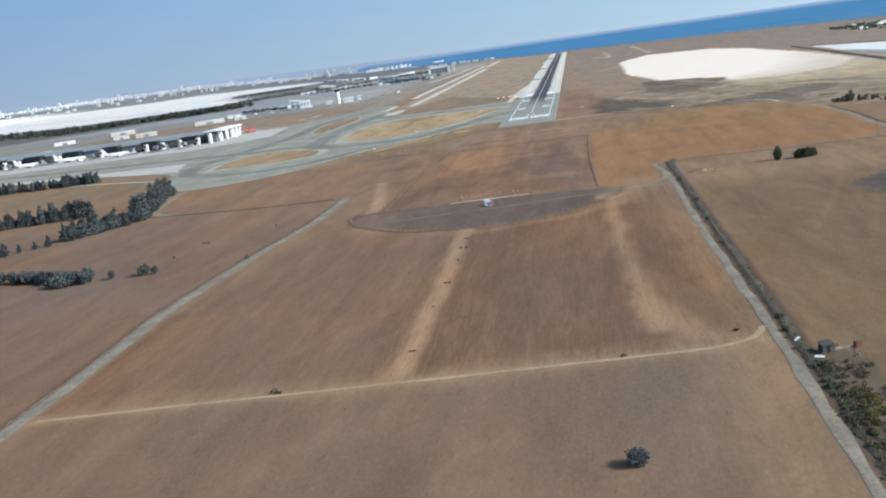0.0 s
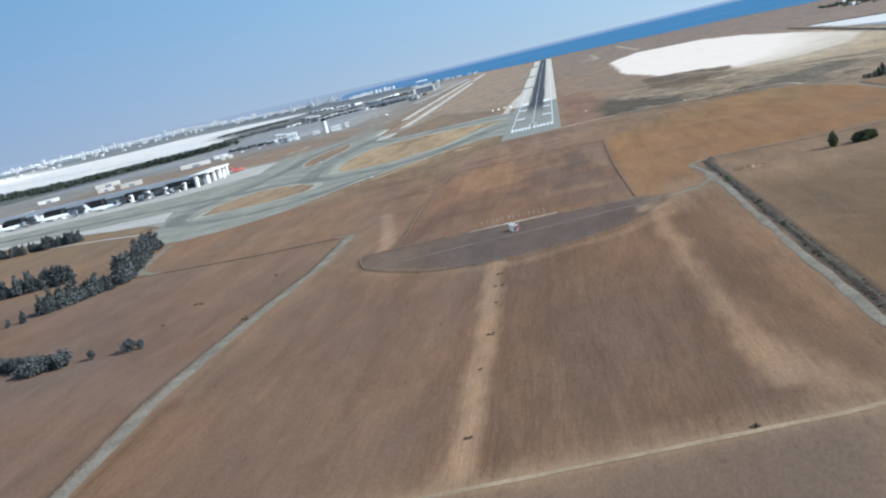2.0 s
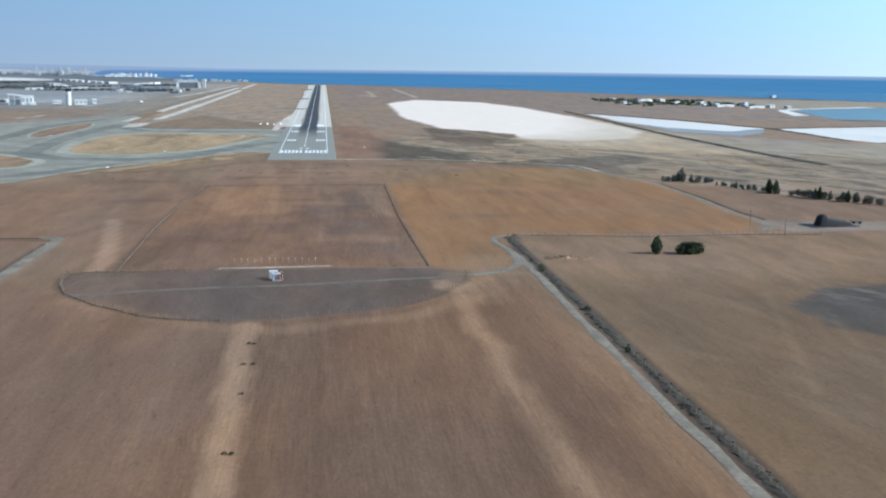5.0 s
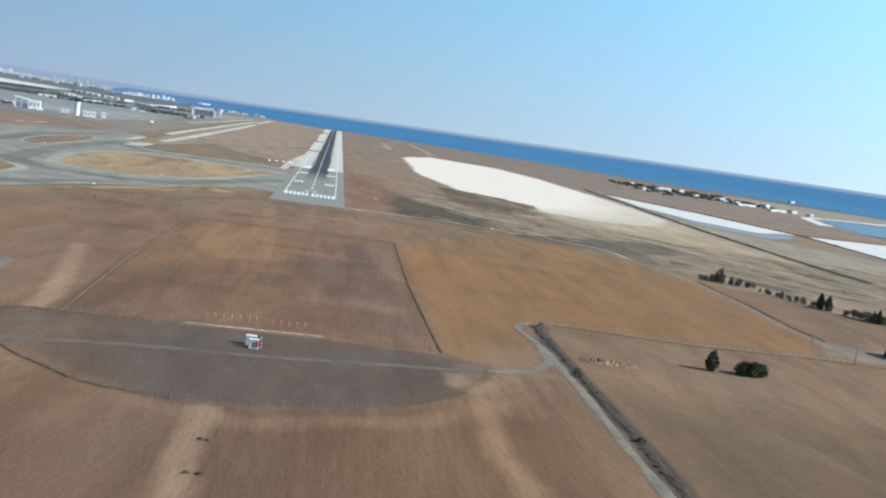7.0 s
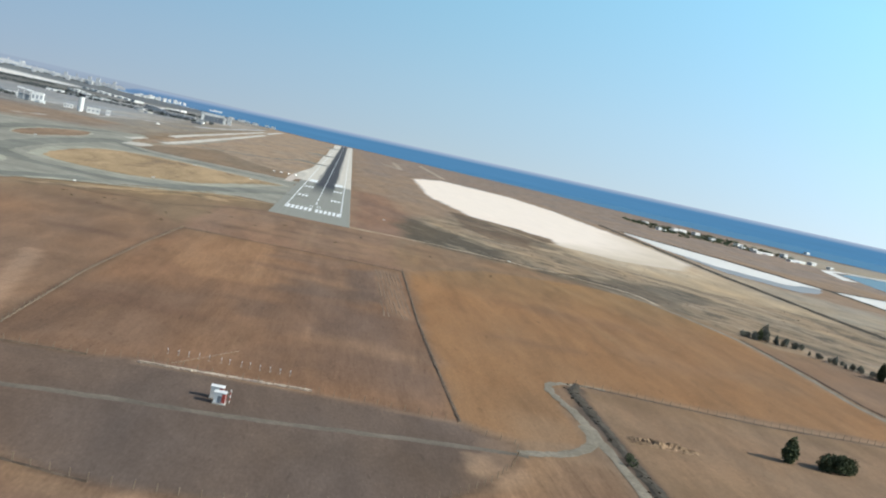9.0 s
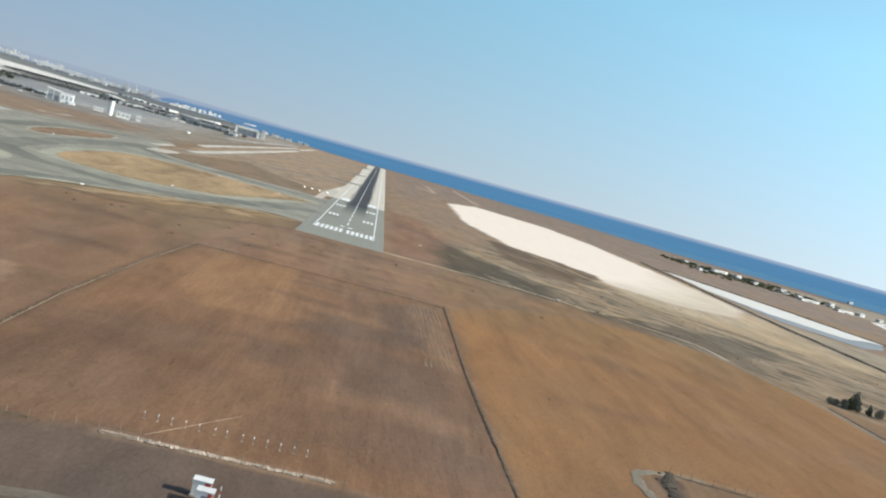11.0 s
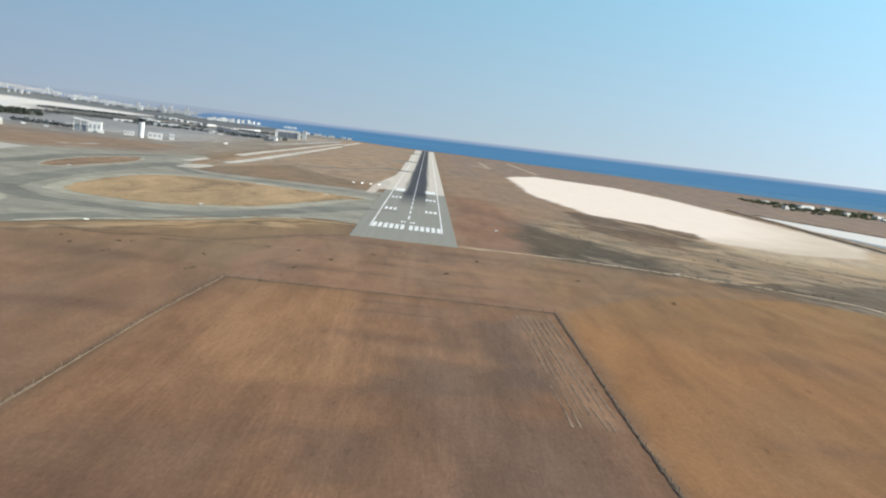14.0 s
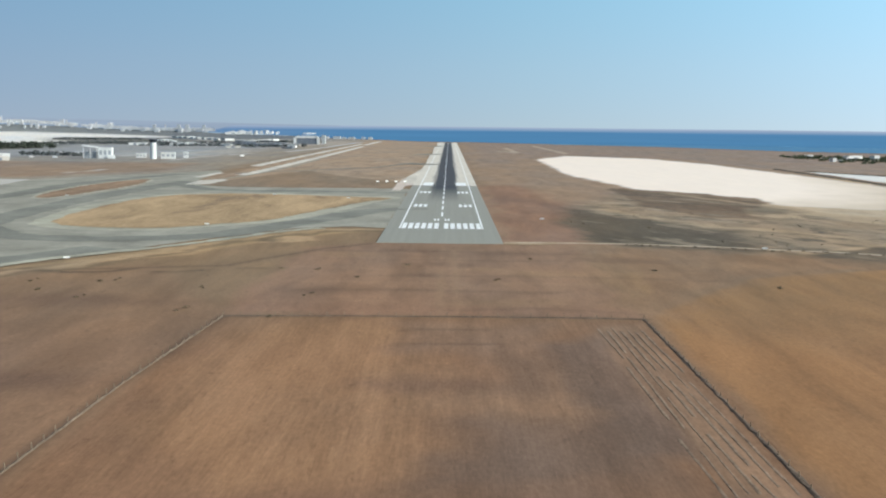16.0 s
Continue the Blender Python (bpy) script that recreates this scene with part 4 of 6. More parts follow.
for i, (line, w) in enumerate((([(-222, 555), (-219, 640), (-220, 1200), (-223, 1700), (-227, 2150)], 15), ([(-253, 790), (-256, 1000), (-258, 1900), (-258, 2500)], 14), ([(-236, 2330), (-240, 2650), (-240, 3050)], 16), ([(-256, 500), (-255, 600)], 10))):
    ribbon("concrete_strip_%d" % (i + 1), line, w, 0.26, STRIP, "long pale concrete parallel taxiway", "taxiway", 1.2, 11 + i, 24)
sheet("taxiway_shoulder_1", [(-236, 372), (-216, 380), (-214, 452), (-224, 468), (-240, 440)], 0.27, STRIP, "pale concrete patch at the taxiway end", "taxiway", 0.8, 13)
ribbon("concrete_strip_5", [(-236, 390), (-214, 560), (-205, 800), (-206, 1100)], 5, 0.25, ASPHALT, "narrow grey paved edge beside the concrete strip", "taxiway", 1.0, 61, 12)
# narrow paved links across the grass to the runway
for i, (y, w) in enumerate(((925, 42), (1457, 64), (2290, 110))):
    ribbon("taxi_link_%d" % (i + 1), [(-62, y + 24), (-34, y + 8), (-11, y)], w, 0.36, WORN, "dark asphalt turn-off crossing the pale concrete", "taxiway", 1.0, 14 + i)
ribbon("taxi_link_4", [(-236, 590), (-134, 745), (-97, 790), (-60, 940)], 7, 0.25, WORN, "thin dark paved link across dry grass", "taxiway", 1.5, 19)
for i, (y0, y1, out) in enumerate(((950, 1420, 33), (1495, 2230, 35), (2350, 2960, 36))):
    sheet("runway_shoulder_%d" % (i + 1), [(-30.5, y0), (-out, y0 + 0.8 * (y1 - y0)), (-out, y1), (-29.9, y1), (-29.9, y0)], 0.2, STRIP, "pale concrete shoulder slab along the runway", "runway", 0.5, 17 + i, step=40)
sheet("runway_shoulder_4", [(-38, 432), (-44, 500), (-37, 640), (-32, 760), (-30.5, 900), (-29.9, 900), (-29.9, 432)], 0.2, STRIP, "pale concrete shoulder slab along the runway", "runway", 0.5, 24, step=40)
sheet("light_pad", [(-45, 322), (-46, 430), (-44, 498), (-38.2, 431), (-30.2, 431), (-30.2, 402), (-36, 390), (-37.5, 322)], 0.21, surface("pink_concrete", (0.56, 0.47, 0.39), 0.9, 0.1, 0.15, 0.2, 0.15), "pinkish concrete pad at the runway edge", "apron", 0.5, 71)

# ---- runway ----
runway = new("runway", None)
verts = [(-30, -66, 0.3), (30, -66, 0.3), (30, 400, 0.3), (-30, 400, 0.3), (30.5, 2997, 0.3), (-30.5, 2997, 0.3)]
runway = mesh_ob("runway", verts + [(x * 1.01, y - 0.5 if y < 0 else y, -0.2) for x, y, z in verts], [(0, 1, 2, 3), (3, 2, 4, 5), (0, 6, 7, 1), (1, 7, 8, 2), (2, 8, 10, 4), (3, 9, 6, 0), (5, 11, 9, 3)], RUNWAY)
tagged(runway, "long runway of grey asphalt and pale concrete, black with tyre rubber", "runway", kind="structure")


def marks(name, list_of, label=""):
    for x0, y0, x1, y1 in list_of:
        bm = bmesh.new()
        n = max(1, int((y1 - y0) / 40))
        for k in range(n):
            box(bm, x0, y0 + (y1 - y0) * k / n, 0.3, x1, y0 + (y1 - y0) * (k + 1) / n, 0.33)
        part(name, bm, PAINT, runway, label)


marks("threshold_stripe", [(s * (2.7 + 3.55 * k) - 1.2, 0, s * (2.7 + 3.55 * k) + 1.2, 31) for s in (-1, 1) for k in range(6)])
marks("edge_line", [(-22.9, 0, -22.0, 2990), (22.0, 0, 22.9, 2990)])
marks("touchdown_bar", [(s * (12.2 + 3.4 * k) - 1.1, y, s * (12.2 + 3.4 * k) + 1.1, y + 23) for s in (-1, 1) for y in (148, 290) for k in range(3)])
marks("aiming_mark", [(s * 15.5 - 4.8, 398, s * 15.5 + 4.8, 450) for s in (-1, 1)])
marks("centre_dash", [(-0.55, 75 + 50 * k, 0.55, 105 + 50 * k) for k in range(58)])
marks("number_bar", [(-4.6, 46, -3.4, 58), (-2.6, 46, -1.6, 58), (1.6, 46, 2.6, 58), (3.4, 46, 4.6, 58)])
marks("far_threshold_stripe", [(s * (2.7 + 3.55 * k) - 1.2, 2950, s * (2.7 + 3.55 * k) + 1.2, 2980) for s in (-1, 1) for k in range(6)])

# ---- country roads and tracks ----
ribbon("road_east", [(124, -464), (112, -465), (103, -470), (100, -482), (103, -505), (104.5, -540), (104, -640), (104, -760), (105, -850), (104.5, -960), (104, -1300)], 3.3, 0.14, GRAVEL, "straight grey gravel farm road beside a ditch", "road", 0.6, 21)
ribbon("track_gate", [(103, -520), (101, -538), (90, -553), (76, -560)], 4, 0.15, GRAVEL, "short gravel spur to the pen", "track", 0.4, 22)
ribbon("track_pen", [(78, -561), (35, -568), (3, -574), (-33, -578), (-74, -586)], 3.4, 0.12, GREYTRACK, "worn grey track across the fenced pen", "track", 0.6, 23)
ribbon("lane_west", [(-116, -461.5), (-110, -462), (-106, -467), (-105.5, -480), (-106.5, -510), (-107, -550), (-115, -640), (-121, -740), (-118, -815), (-116, -1000)], 5.6, 0.13, GRAVEL, "grey gravel lane along field edges", "road", 0.5, 24)
ribbon("lane_south", [(-112, -864), (-67, -861), (-3, -858), (61, -854), (85, -852), (98, -846), (103, -836)], 2.1, 0.14, TRACK, "pale dirt track between two fields", "track", 0.2, 25)
ribbon("road_northeast", [(225, -130), (239, -170), (258, -250), (260, -330), (257, -392), (259, -430), (250, -455)], 3.4, 0.14, GRAVEL, "narrow gravel road round a golden field", "road", 0.4, 26)
ribbon("road_northeast_spur", [(257, -425), (272, -446), (330, -440), (420, -450)], 3.5, 0.13, GRAVEL, "gravel spur past a farm yard", "road", 0.6, 27)
ribbon("lane_northwest", [(-240, -450), (-262, -425), (-275, -370), (-284, -312)], 6, 0.13, GRAVEL, "curved grey gravel lane by the trees", "road", 0.6, 28)
ribbon("patrol_road", [(-330, -215), (-400, -165), (-520, -110)], 5, 0.14, CONCRETE, "pale perimeter road by dry grass", "road", 0.5, 29)

ribbon("track_perimeter", [(31, -60), (87, -60), (130, -68), (152, -76), (190, -88), (232, -120), (240, -160)], 2.6, 0.2, surface("bright_track", (0.52, 0.43, 0.31), 0.95, 0.8, 0.2, 0.25, 0.1), "thin pale dirt track past the runway end", "track", 0.5, 30)
ribbon("track_runway_end", [(31, -63), (42, -66), (56, -61)], 7, 0.21, TRACK, "pale bare track at the runway corner", "track", 0.8, 31)

# ---- salt pans and pond ----
sheet("salt_pan_2", [(484, 815), (578, 605), (636, 400), (600, 380), (560, 340), (500, 420), (476, 560)], 0.2, SALT_WHITE, "bright white salt pan between dark dykes", "salt pan", 2, 31, step=15)
sheet("brine_pool", [(476, 560), (500, 420), (560, 340), (600, 380), (636, 400), (585, 300), (537, 255), (480, 330)], 0.16, BRINE, "shallow grey-blue brine by the salt pan", "pool", 2, 32, step=15)
sheet("salt_pan_3", [(655, 400), (780, 440), (1100, 520), (1100, 300), (900, 240), (660, 150), (640, 210)], 0.2, SALT_WHITE, "broad white salt pan", "salt pan", 2, 33, step=15)
sheet("pond", [(885, 672), (912, 800), (962, 990), (1022, 1060), (1250, 1170), (1700, 1200), (1700, 760), (1200, 640), (940, 642)], 0.2, POND, "blue-grey evaporation pond near the coast", "pond", 3, 34, step=20)
sheet("pond_2", [(862, 780), (932, 1004), (1008, 1090), (1240, 1225), (1248, 1182), (1016, 1072), (952, 994), (902, 804)], 0.2, SALT_WHITE, "white salt rim beside the pond", "salt pan", 2, 35, step=20)


# ---- fences and banks ----
RUST = surface("rusty_wire", (0.10, 0.08, 0.065), 0.8, 2.0, 0.2, 0.2, 0.3)
def tidy_line(pts, gap):
    out = []
    for (ax, ay), (bx, by) in zip(pts, pts[1:]):
        n = max(1, round(math.hypot(bx - ax, by - ay) / gap))
        out += [(ax + (bx - ax) * k / n, ay + (by - ay) * k / n) for k in range(n)]
    return out + [pts[-1]]


def fence(pts, gap, high, label, wood=True, seed=1):
    rnd = random.Random(seed)
    line = tidy_line(pts, gap)
    ob = base("fence", *line[0], 0, 0, label, "fence", "field fences")
    ob.matrix_basis = Matrix()
    bm = bmesh.new()
    tube(bm, (0, 0, -0.4), (0, 0, high), 0.10, 0.08, 6)
    me = None
    for x, y in line:
        if me is None:
            p = part("post", bm, WOOD if wood else STEEL, ob)
            me = p.data
        else:
            p = new("post", me)
            p.parent = ob
        p.matrix_basis = pose(x + rnd.uniform(-.1, .1), y + rnd.uniform(-.1, .1), rnd.uniform(-.15, .1), rnd.uniform(-4, 4), rnd.uniform(-4, 4), 0)
    for z in (high * 0.5, high * 0.92):
        bm = bmesh.new()
        for a, b in zip(line, line[1:]):
            tube(bm, (*a, z), (*b, z), 0.006, 0.006, 3)
        part("wire", bm, RUST, ob, "thin slack steel wire")
    return ob


def bank(name, pts, width, high, material, label, seed=1, gap=2.2):
    """A low uneven ridge of earth and dead grass."""
    rnd = random.Random(seed)
    line = tidy_line(pts, gap)
    verts, faces = [], []
    for i, (x, y) in enumerate(line):
        (ax, ay), (bx, by) = line[max(i - 1, 0)], line[min(i + 1, len(line) - 1)]
        l = math.hypot(bx - ax, by - ay) or 1
        ox, oy = -(by - ay) / l, (bx - ax) / l
        j = rnd.uniform(-0.07, 0.07) * width
        for s, h in ((-0.5, -0.3), (-0.25, 0.6), (0.02, 1.0), (0.25, 0.55), (0.5, -0.3)):
            w = s * width * rnd.uniform(0.65, 1.35) + j
            verts.append((x + ox * w, y + oy * w, high * h * rnd.uniform(0.35, 1.35) if h > 0 else -0.09))
        if i:
            a = 5 * (i - 1)
            faces += [(a + k, a + k + 1, a + k + 6, a + k + 5) for k in range(4)]
    return tagged(mesh_ob(name, verts, faces, material), label, "earth bank", kind="stuff")


FENCE_E = [(61, -251), (60.5, -330), (60, -400), (61, -470), (62.5, -541)]
FENCE_W = [(-64, -545), (-67, -430), (-65, -330), (-61, -254)]
LANE_E = [(113, -464), (147, -468), (180, -472), (231, -468), (262, -470), (272, -470)]
fence(FENCE_E, 5.5, 1.1, "post and wire fence along a bank of dead grass", True, 1)
fence([(-61, -253), (-11, -251), (38, -250), (61, -251)], 5, 1.3, "post and wire fence across a brown field", True, 2)
fence(FENCE_W, 5, 1.3, "post and wire fence beside a ploughed field", True, 3)
fence(PEN + PEN[:1], 4, 1.7, "post and wire fence round the grey pen", True, 4)
fence(LANE_E, 3.2, 2.0, "close-set post fence along a field edge", True, 5)
fence([(108.9, -668), (108.6, -760), (108.9, -860), (108.4, -1000)], 2.6, 1.5, "close-set post fence above the ditch", True, 7)
fence([(-114, -469), (-172, -463), (-240, -450), (-300, -440)], 5, 1.3, "low field fence on a dark bank", True, 6)
bank("dead_grass_bank", FENCE_E, 1.4, 0.2, BANK, "dark bank of earth and dead grass", 1)
bank("dead_grass_bank", [(-61, -253), (-11, -251), (38, -250), (61, -251)], 1.7, 0.16, BANK, "low dark bank of dead grass", 2)
bank("dead_grass_bank", [(-64, -545), (-67, -430), (-65, -330), (-61, -254)], 0.8, 0.25, surface("pale_bank", (0.15, 0.112, 0.08), 0.95, 0.6, 0.35, 0.3, 0.1), "low pale bank of dry grass", 3)
bank("dead_grass_bank", PEN[-3:] + PEN[:10], 1.3, 0.2, BANK, "low dark bank round the pen", 4)
bank("dead_grass_bank", LANE_E, 2.2, 0.25, BANK, "dark bank under the post fence", 5)
bank("dead_grass_bank", [(-114, -464), (-172, -463), (-240, -450), (-300, -440)], 2.4, 0.25, DITCH, "dark bank of dead grass", 6)
DRILL = surface("drilled_soil", (0.225, 0.158, 0.108), 0.95, 0.9, 0.45, 0.4, 0.1)
rd = random.Random(41)
for k in range(7):
    # the strip of bare drill rows beside the wire fence, broken here and there
    y = -263 - rd.uniform(0, 8)
    while y > -396:
        y1 = max(-402, y - rd.uniform(25, 70))
        bank("drill_ridge", [(45.5 + 1.9 * k + rd.uniform(-.25, .25), y), (45.9 + 1.9 * k, (y + y1) / 2), (46.2 + 1.9 * k + rd.uniform(-.3, .3), y1)], rd.uniform(.6, 1.0), rd.uniform(.02, .045), DRILL, "loose ridge of soil left by a seed drill", 30 + k, 2.4)
        y = y1 - rd.uniform(2, 14)
bank("ditch_bank", [(114, -462), (109.4, -475), (109.6, -540), (109.2, -660), (109.2, -770), (109.6, -860), (109.1, -1000)], 4.2, 0.25, DITCH, "dark overgrown ditch bank beside the road", 7)
bank("ditch_bank", [(-109, -480), (-109.5, -560), (-119.5, -640), (-125.5, -740), (-122, -815), (-120, -960)], 2.4, 0.25, BANK, "dark bank beside the lane", 8)
bank("ditch_bank", [(262, -250), (264.5, -330), (262, -392), (265, -420)], 2.4, 0.3, BANK, "dark bank beside the gravel road", 9)
bank("dyke", [(470, 900), (449, 260), (453, -10), (462, -110)], 12, 0.9, DITCH, "dark earth dyke between salt pans", 10, 14)
bank("dyke", [(490, 830), (590, 620), (648, 400), (640, 180)], 10, 0.9, DITCH, "dark earth dyke between salt pans", 11, 14)
bank("dyke", [(640, 405), (800, 455), (1100, 535)], 10, 0.9, DITCH, "dark earth dyke beyond the salt", 12, 14)
bank("dyke", [(868, 632), (1200, 618), (1700, 735)], 9, 0.9, BANK, "dark earth dyke along the pond", 13, 14)


# ---- plants ----
def leaves(lobes, count, size, seed, flat=0.0):
    """Many small leaf sprays spread over the skin and the inside of the lobes (centre, radii), as verts and faces."""
    rng = np.random.default_rng(seed)
    vol = np.array([r[0] * r[1] * r[2] for c, r in lobes])
    pick = rng.choice(len(lobes), count, p=vol / vol.sum())
    d = rng.normal(size=(count, 3))
    d /= np.linalg.norm(d, axis=1)[:, None]
    rad = rng.uniform(0.25, 1.0, count) ** 0.45
    c = np.array([lobes[i][0] for i in pick]) + d * rad[:, None] * np.array([lobes[i][1] for i in pick]) * rng.uniform(0.8, 1.18, count)[:, None]
    a = rng.normal(size=(count, 3))
    a[:, 2] *= 1 - flat
    a /= np.linalg.norm(a, axis=1)[:, None]
    b = np.cross(a, rng.normal(size=(count, 3)))
    b /= np.linalg.norm(b, axis=1)[:, None]
    s = size * rng.uniform(0.5, 1.3, count)[:, None]
    v = np.stack([c - a * s * .6, c + b * s * .45, c + a * s * .7 + np.cross(a, b) * s * 0.2, c - b * s * .4], 1).reshape(-1, 3)
    return v, np.arange(count * 4).reshape(-1, 4)


def crown(lobes, count, size, seed, material, parent):
    v, f = leaves(lobes, count, size, seed)
    return mesh_ob("crown", v.tolist(), f.tolist(), material, parent)


def trunk(parent, high, r, seed, limbs=5, spread=0.3, start=0.35):
    rnd = random.Random(seed)
    bm = bmesh.new()
    lean = rnd.uniform(-.04, .04) * high
    tube(bm, (0, 0, -0.4), (lean * .5, 0, high * 0.5), r, r * 0.7, 8)
    tube(bm, (lean * .5, 0, high * 0.48), (lean, lean * .4, high * 0.93), r * 0.7, r * 0.2, 7)
    for k in range(limbs):
        t = start + (0.9 - start) * k / max(limbs - 1, 1)
        a = rnd.uniform(0, 6.3)
        o = spread * high * (1.1 - t * 0.7)
        tube(bm, (lean * t, 0, high * t), (lean * t + math.cos(a) * o, math.sin(a) * o, high * min(0.95, t + 0.16)), r * 0.32, r * 0.1, 5)
    return part("trunk", bm, BARK, parent)


def cypress(label, h, seed, group="cypresses"):
    ob = base("cypress_tree", 0, 0, 0, 0, label, "tree", group)
    trunk(ob, h, h * 0.022, seed, 3, 0.06)
    lobes = [((0, 0, h * t), (h * w, h * w, h * 0.17)) for t, w in ((0.1, .17), (0.24, .22), (0.4, .24), (0.56, .21), (0.72, .16), (0.86, .09))]
    crown(lobes, 1500, h * 0.075, seed, LEAF2, ob)
    return ob


def pine(label, h, seed, group="pine row", material=None):
    rnd = random.Random(seed)
    ob = base("pine_tree", 0, 0, 0, 0, label, "tree", group)
    trunk(ob, h, h * 0.02, seed, 7, 0.16, 0.2)
    lobes = []
    for k in range(9):
        t = 0.1 + 0.8 * k / 8
        w = 0.28 * (1 - 1.15 * max(0, t - 0.28))
        a = rnd.uniform(0, 6.3)
        lobes.append(((math.cos(a) * h * 0.07, math.sin(a) * h * 0.07, h * t), (h * w * rnd.uniform(.7, 1.1), h * w * rnd.uniform(.7, 1.1), h * rnd.uniform(.1, .15))))
    crown(lobes, 1300, h * 0.08, seed, material or LEAF, ob)
    return ob


def broad(label, h, seed, group="field trees", wide=0.5, material=None, count=1000, name="round_tree"):
    rnd = random.Random(seed)
    ob = base(name, 0, 0, 0, 0, label, "tree" if name == "round_tree" else "bush", group)
    trunk(ob, h, h * 0.03, seed, 6, 0.3, 0.2)
    lobes = [((0, 0, h * 0.42), (h * wide * .62, h * wide * .62, h * .42))]
    for k in range(9):
        a, o = rnd.uniform(0, 6.3), rnd.uniform(0.05, 0.6) * h * wide
        r = h * rnd.uniform(0.22, 0.32)
        lobes.append(((math.cos(a) * o, math.sin(a) * o, h * rnd.uniform(0.26, 0.66)), (r * wide * 2, r * wide * 2, r * 1.1)))
    crown(lobes, count, h * 0.085, seed, material or LEAF2, ob)
    return ob


def plant(makers, spots, seed):
    """Sets trees at spots (x, y, height): the first of each kind is built, the rest are copies."""
    rnd = random.Random(seed)
    kinds, built = [m[0] for m in makers], {}
    for i, (x, y, h) in enumerate(spots):
        k = rnd.randrange(len(makers))
        fx, fy, fz, s = far(x, y)
        m = pose(fx, fy, fz, 0, 0, rnd.uniform(0, 360)) @ Matrix.Diagonal((rnd.uniform(.9, 1.15), rnd.uniform(.9, 1.15), 1, 1)) @ Matrix.Scale(h / makers[k][1] * s, 4)
        if k not in built:
            built[k] = makers[k][0]()
            built[k].matrix_basis = m
        else:
            src = built[k]
            keep = src.matrix_basis.copy()
            c = copy_thing(src, Matrix())
            c.matrix_basis = m


def spread(line, n, hs, jitter, seed):
    rnd = random.Random(seed)
    out = []
    for i in range(n):
        t = (i + rnd.uniform(.2, .8)) / n * (len(line) - 1)
        k = min(int(t), len(line) - 2)
        (ax, ay), (bx, by) = line[k], line[k + 1]
        out.append((ax + (bx - ax) * (t - k) + rnd.uniform(-jitter, jitter), ay + (by - ay) * (t - k) + rnd.uniform(-jitter, jitter), rnd.uniform(*hs)))
    return out


one = cypress("lone dark green cypress on dry field", 8.3, 3, "lone trees")
one.matrix_basis = pose(169, -517, 0, 0, 0, 20) @ Matrix.Diagonal((1.3, 1.3, 1, 1))
one = base("round_bush", 184.4, -518, -0.2, 10, "wide dark green flat-topped bush beside a cypress", "bush", "lone trees")
trunk(one, 5.0, 0.2, 5, 8, 0.5, 0.1)
crown([((x, y, z), (r, r, r * .95)) for x, y, z, r in ((-4.9, 0, 2.5, 2.3), (-4.7, -.4, 1.3, 2.1), (-2.4, 1, 3.0, 2.7), (0, -.6, 3.2, 2.8), (2.4, .7, 3.0, 2.7), (4.7, -.2, 2.7, 2.5), (5.1, .4, 1.5, 2.2), (0, 1.8, 2.2, 2.3), (-1, -2, 1.8, 2.0), (2.5, -1.8, 1.7, 1.9))], 4800, 0.55, 5, LEAF2, one)
one = broad("single dark bushy tree on bare field", 4.3, 8, "lone trees", 0.78, LEAF, 1600)
one.matrix_basis = pose(61, -925, -0.1, 0, 0, 0)

PINES = [(lambda: pine("tall dark pine in a dense row", 14, 11), 14), (lambda: pine("tall dark pine in a dense row", 14, 12), 14), (lambda: pine("tall dark pine in a dense row", 14, 13), 14)]
plant(PINES, spread([(-297, -316), (-284, -370), (-266, -430), (-261, -462)], 52, (12, 18.5), 3.5, 1)
      + spread([(-264, -468), (-276, -490), (-287, -516)], 18, (9, 14.5), 3, 2)
      + spread([(-325, -398), (-360, -408), (-430, -428)], 44, (9, 16), 4, 3)
      + spread([(-455, -122), (-500, -122), (-585, -128)], 46, (8, 14), 4.5, 4)
      + [(-292, -526, 8), (-299, -531, 5.5), (-306, -538, 6), (-310, -548, 9.5), (-316, -552, 6)], 1)
ROUNDS = [(lambda: broad("dark rounded tree at a field edge", 7, 21, wide=0.5, material=LEAF, count=1500), 7), (lambda: broad("dark rounded tree at a field edge", 7, 22, wide=0.42, material=LEAF, count=1500), 7), (lambda: broad("dark olive bush at a field edge", 5, 23, wide=0.75, material=LEAF), 5)]
plant(ROUNDS, [(-163, -656, 4.6), (-168.5, -656, 6.9), (-186, -657, 4.8)] + spread([(-197, -661), (-214, -664)], 11, (6, 8.6), 2, 5) + spread([(-216, -655), (-250, -640), (-300, -635)], 26, (5.5, 8), 2.5, 6), 2)
# distant row: leaf colour lightened and greyed to stand in for haze
GREYLEAF = surface("haze_grey_foliage", (0.19, 0.19, 0.15), 0.9, 1.2, 0.4, 0.3, 0.15, per_object=0.25)
GREYS = [(lambda: pine("slim haze-paled grey-green tree in a loose row", 7, 24, "dusty trees", GREYLEAF), 7), (lambda: broad("haze-paled grey-green tree in a loose row", 7, 27, "dusty trees", wide=0.42, material=GREYLEAF, count=700), 7.5), (lambda: broad("haze-paled olive bush in a loose row", 5, 26, "dusty trees", wide=0.7, material=GREYLEAF), 5.6)]
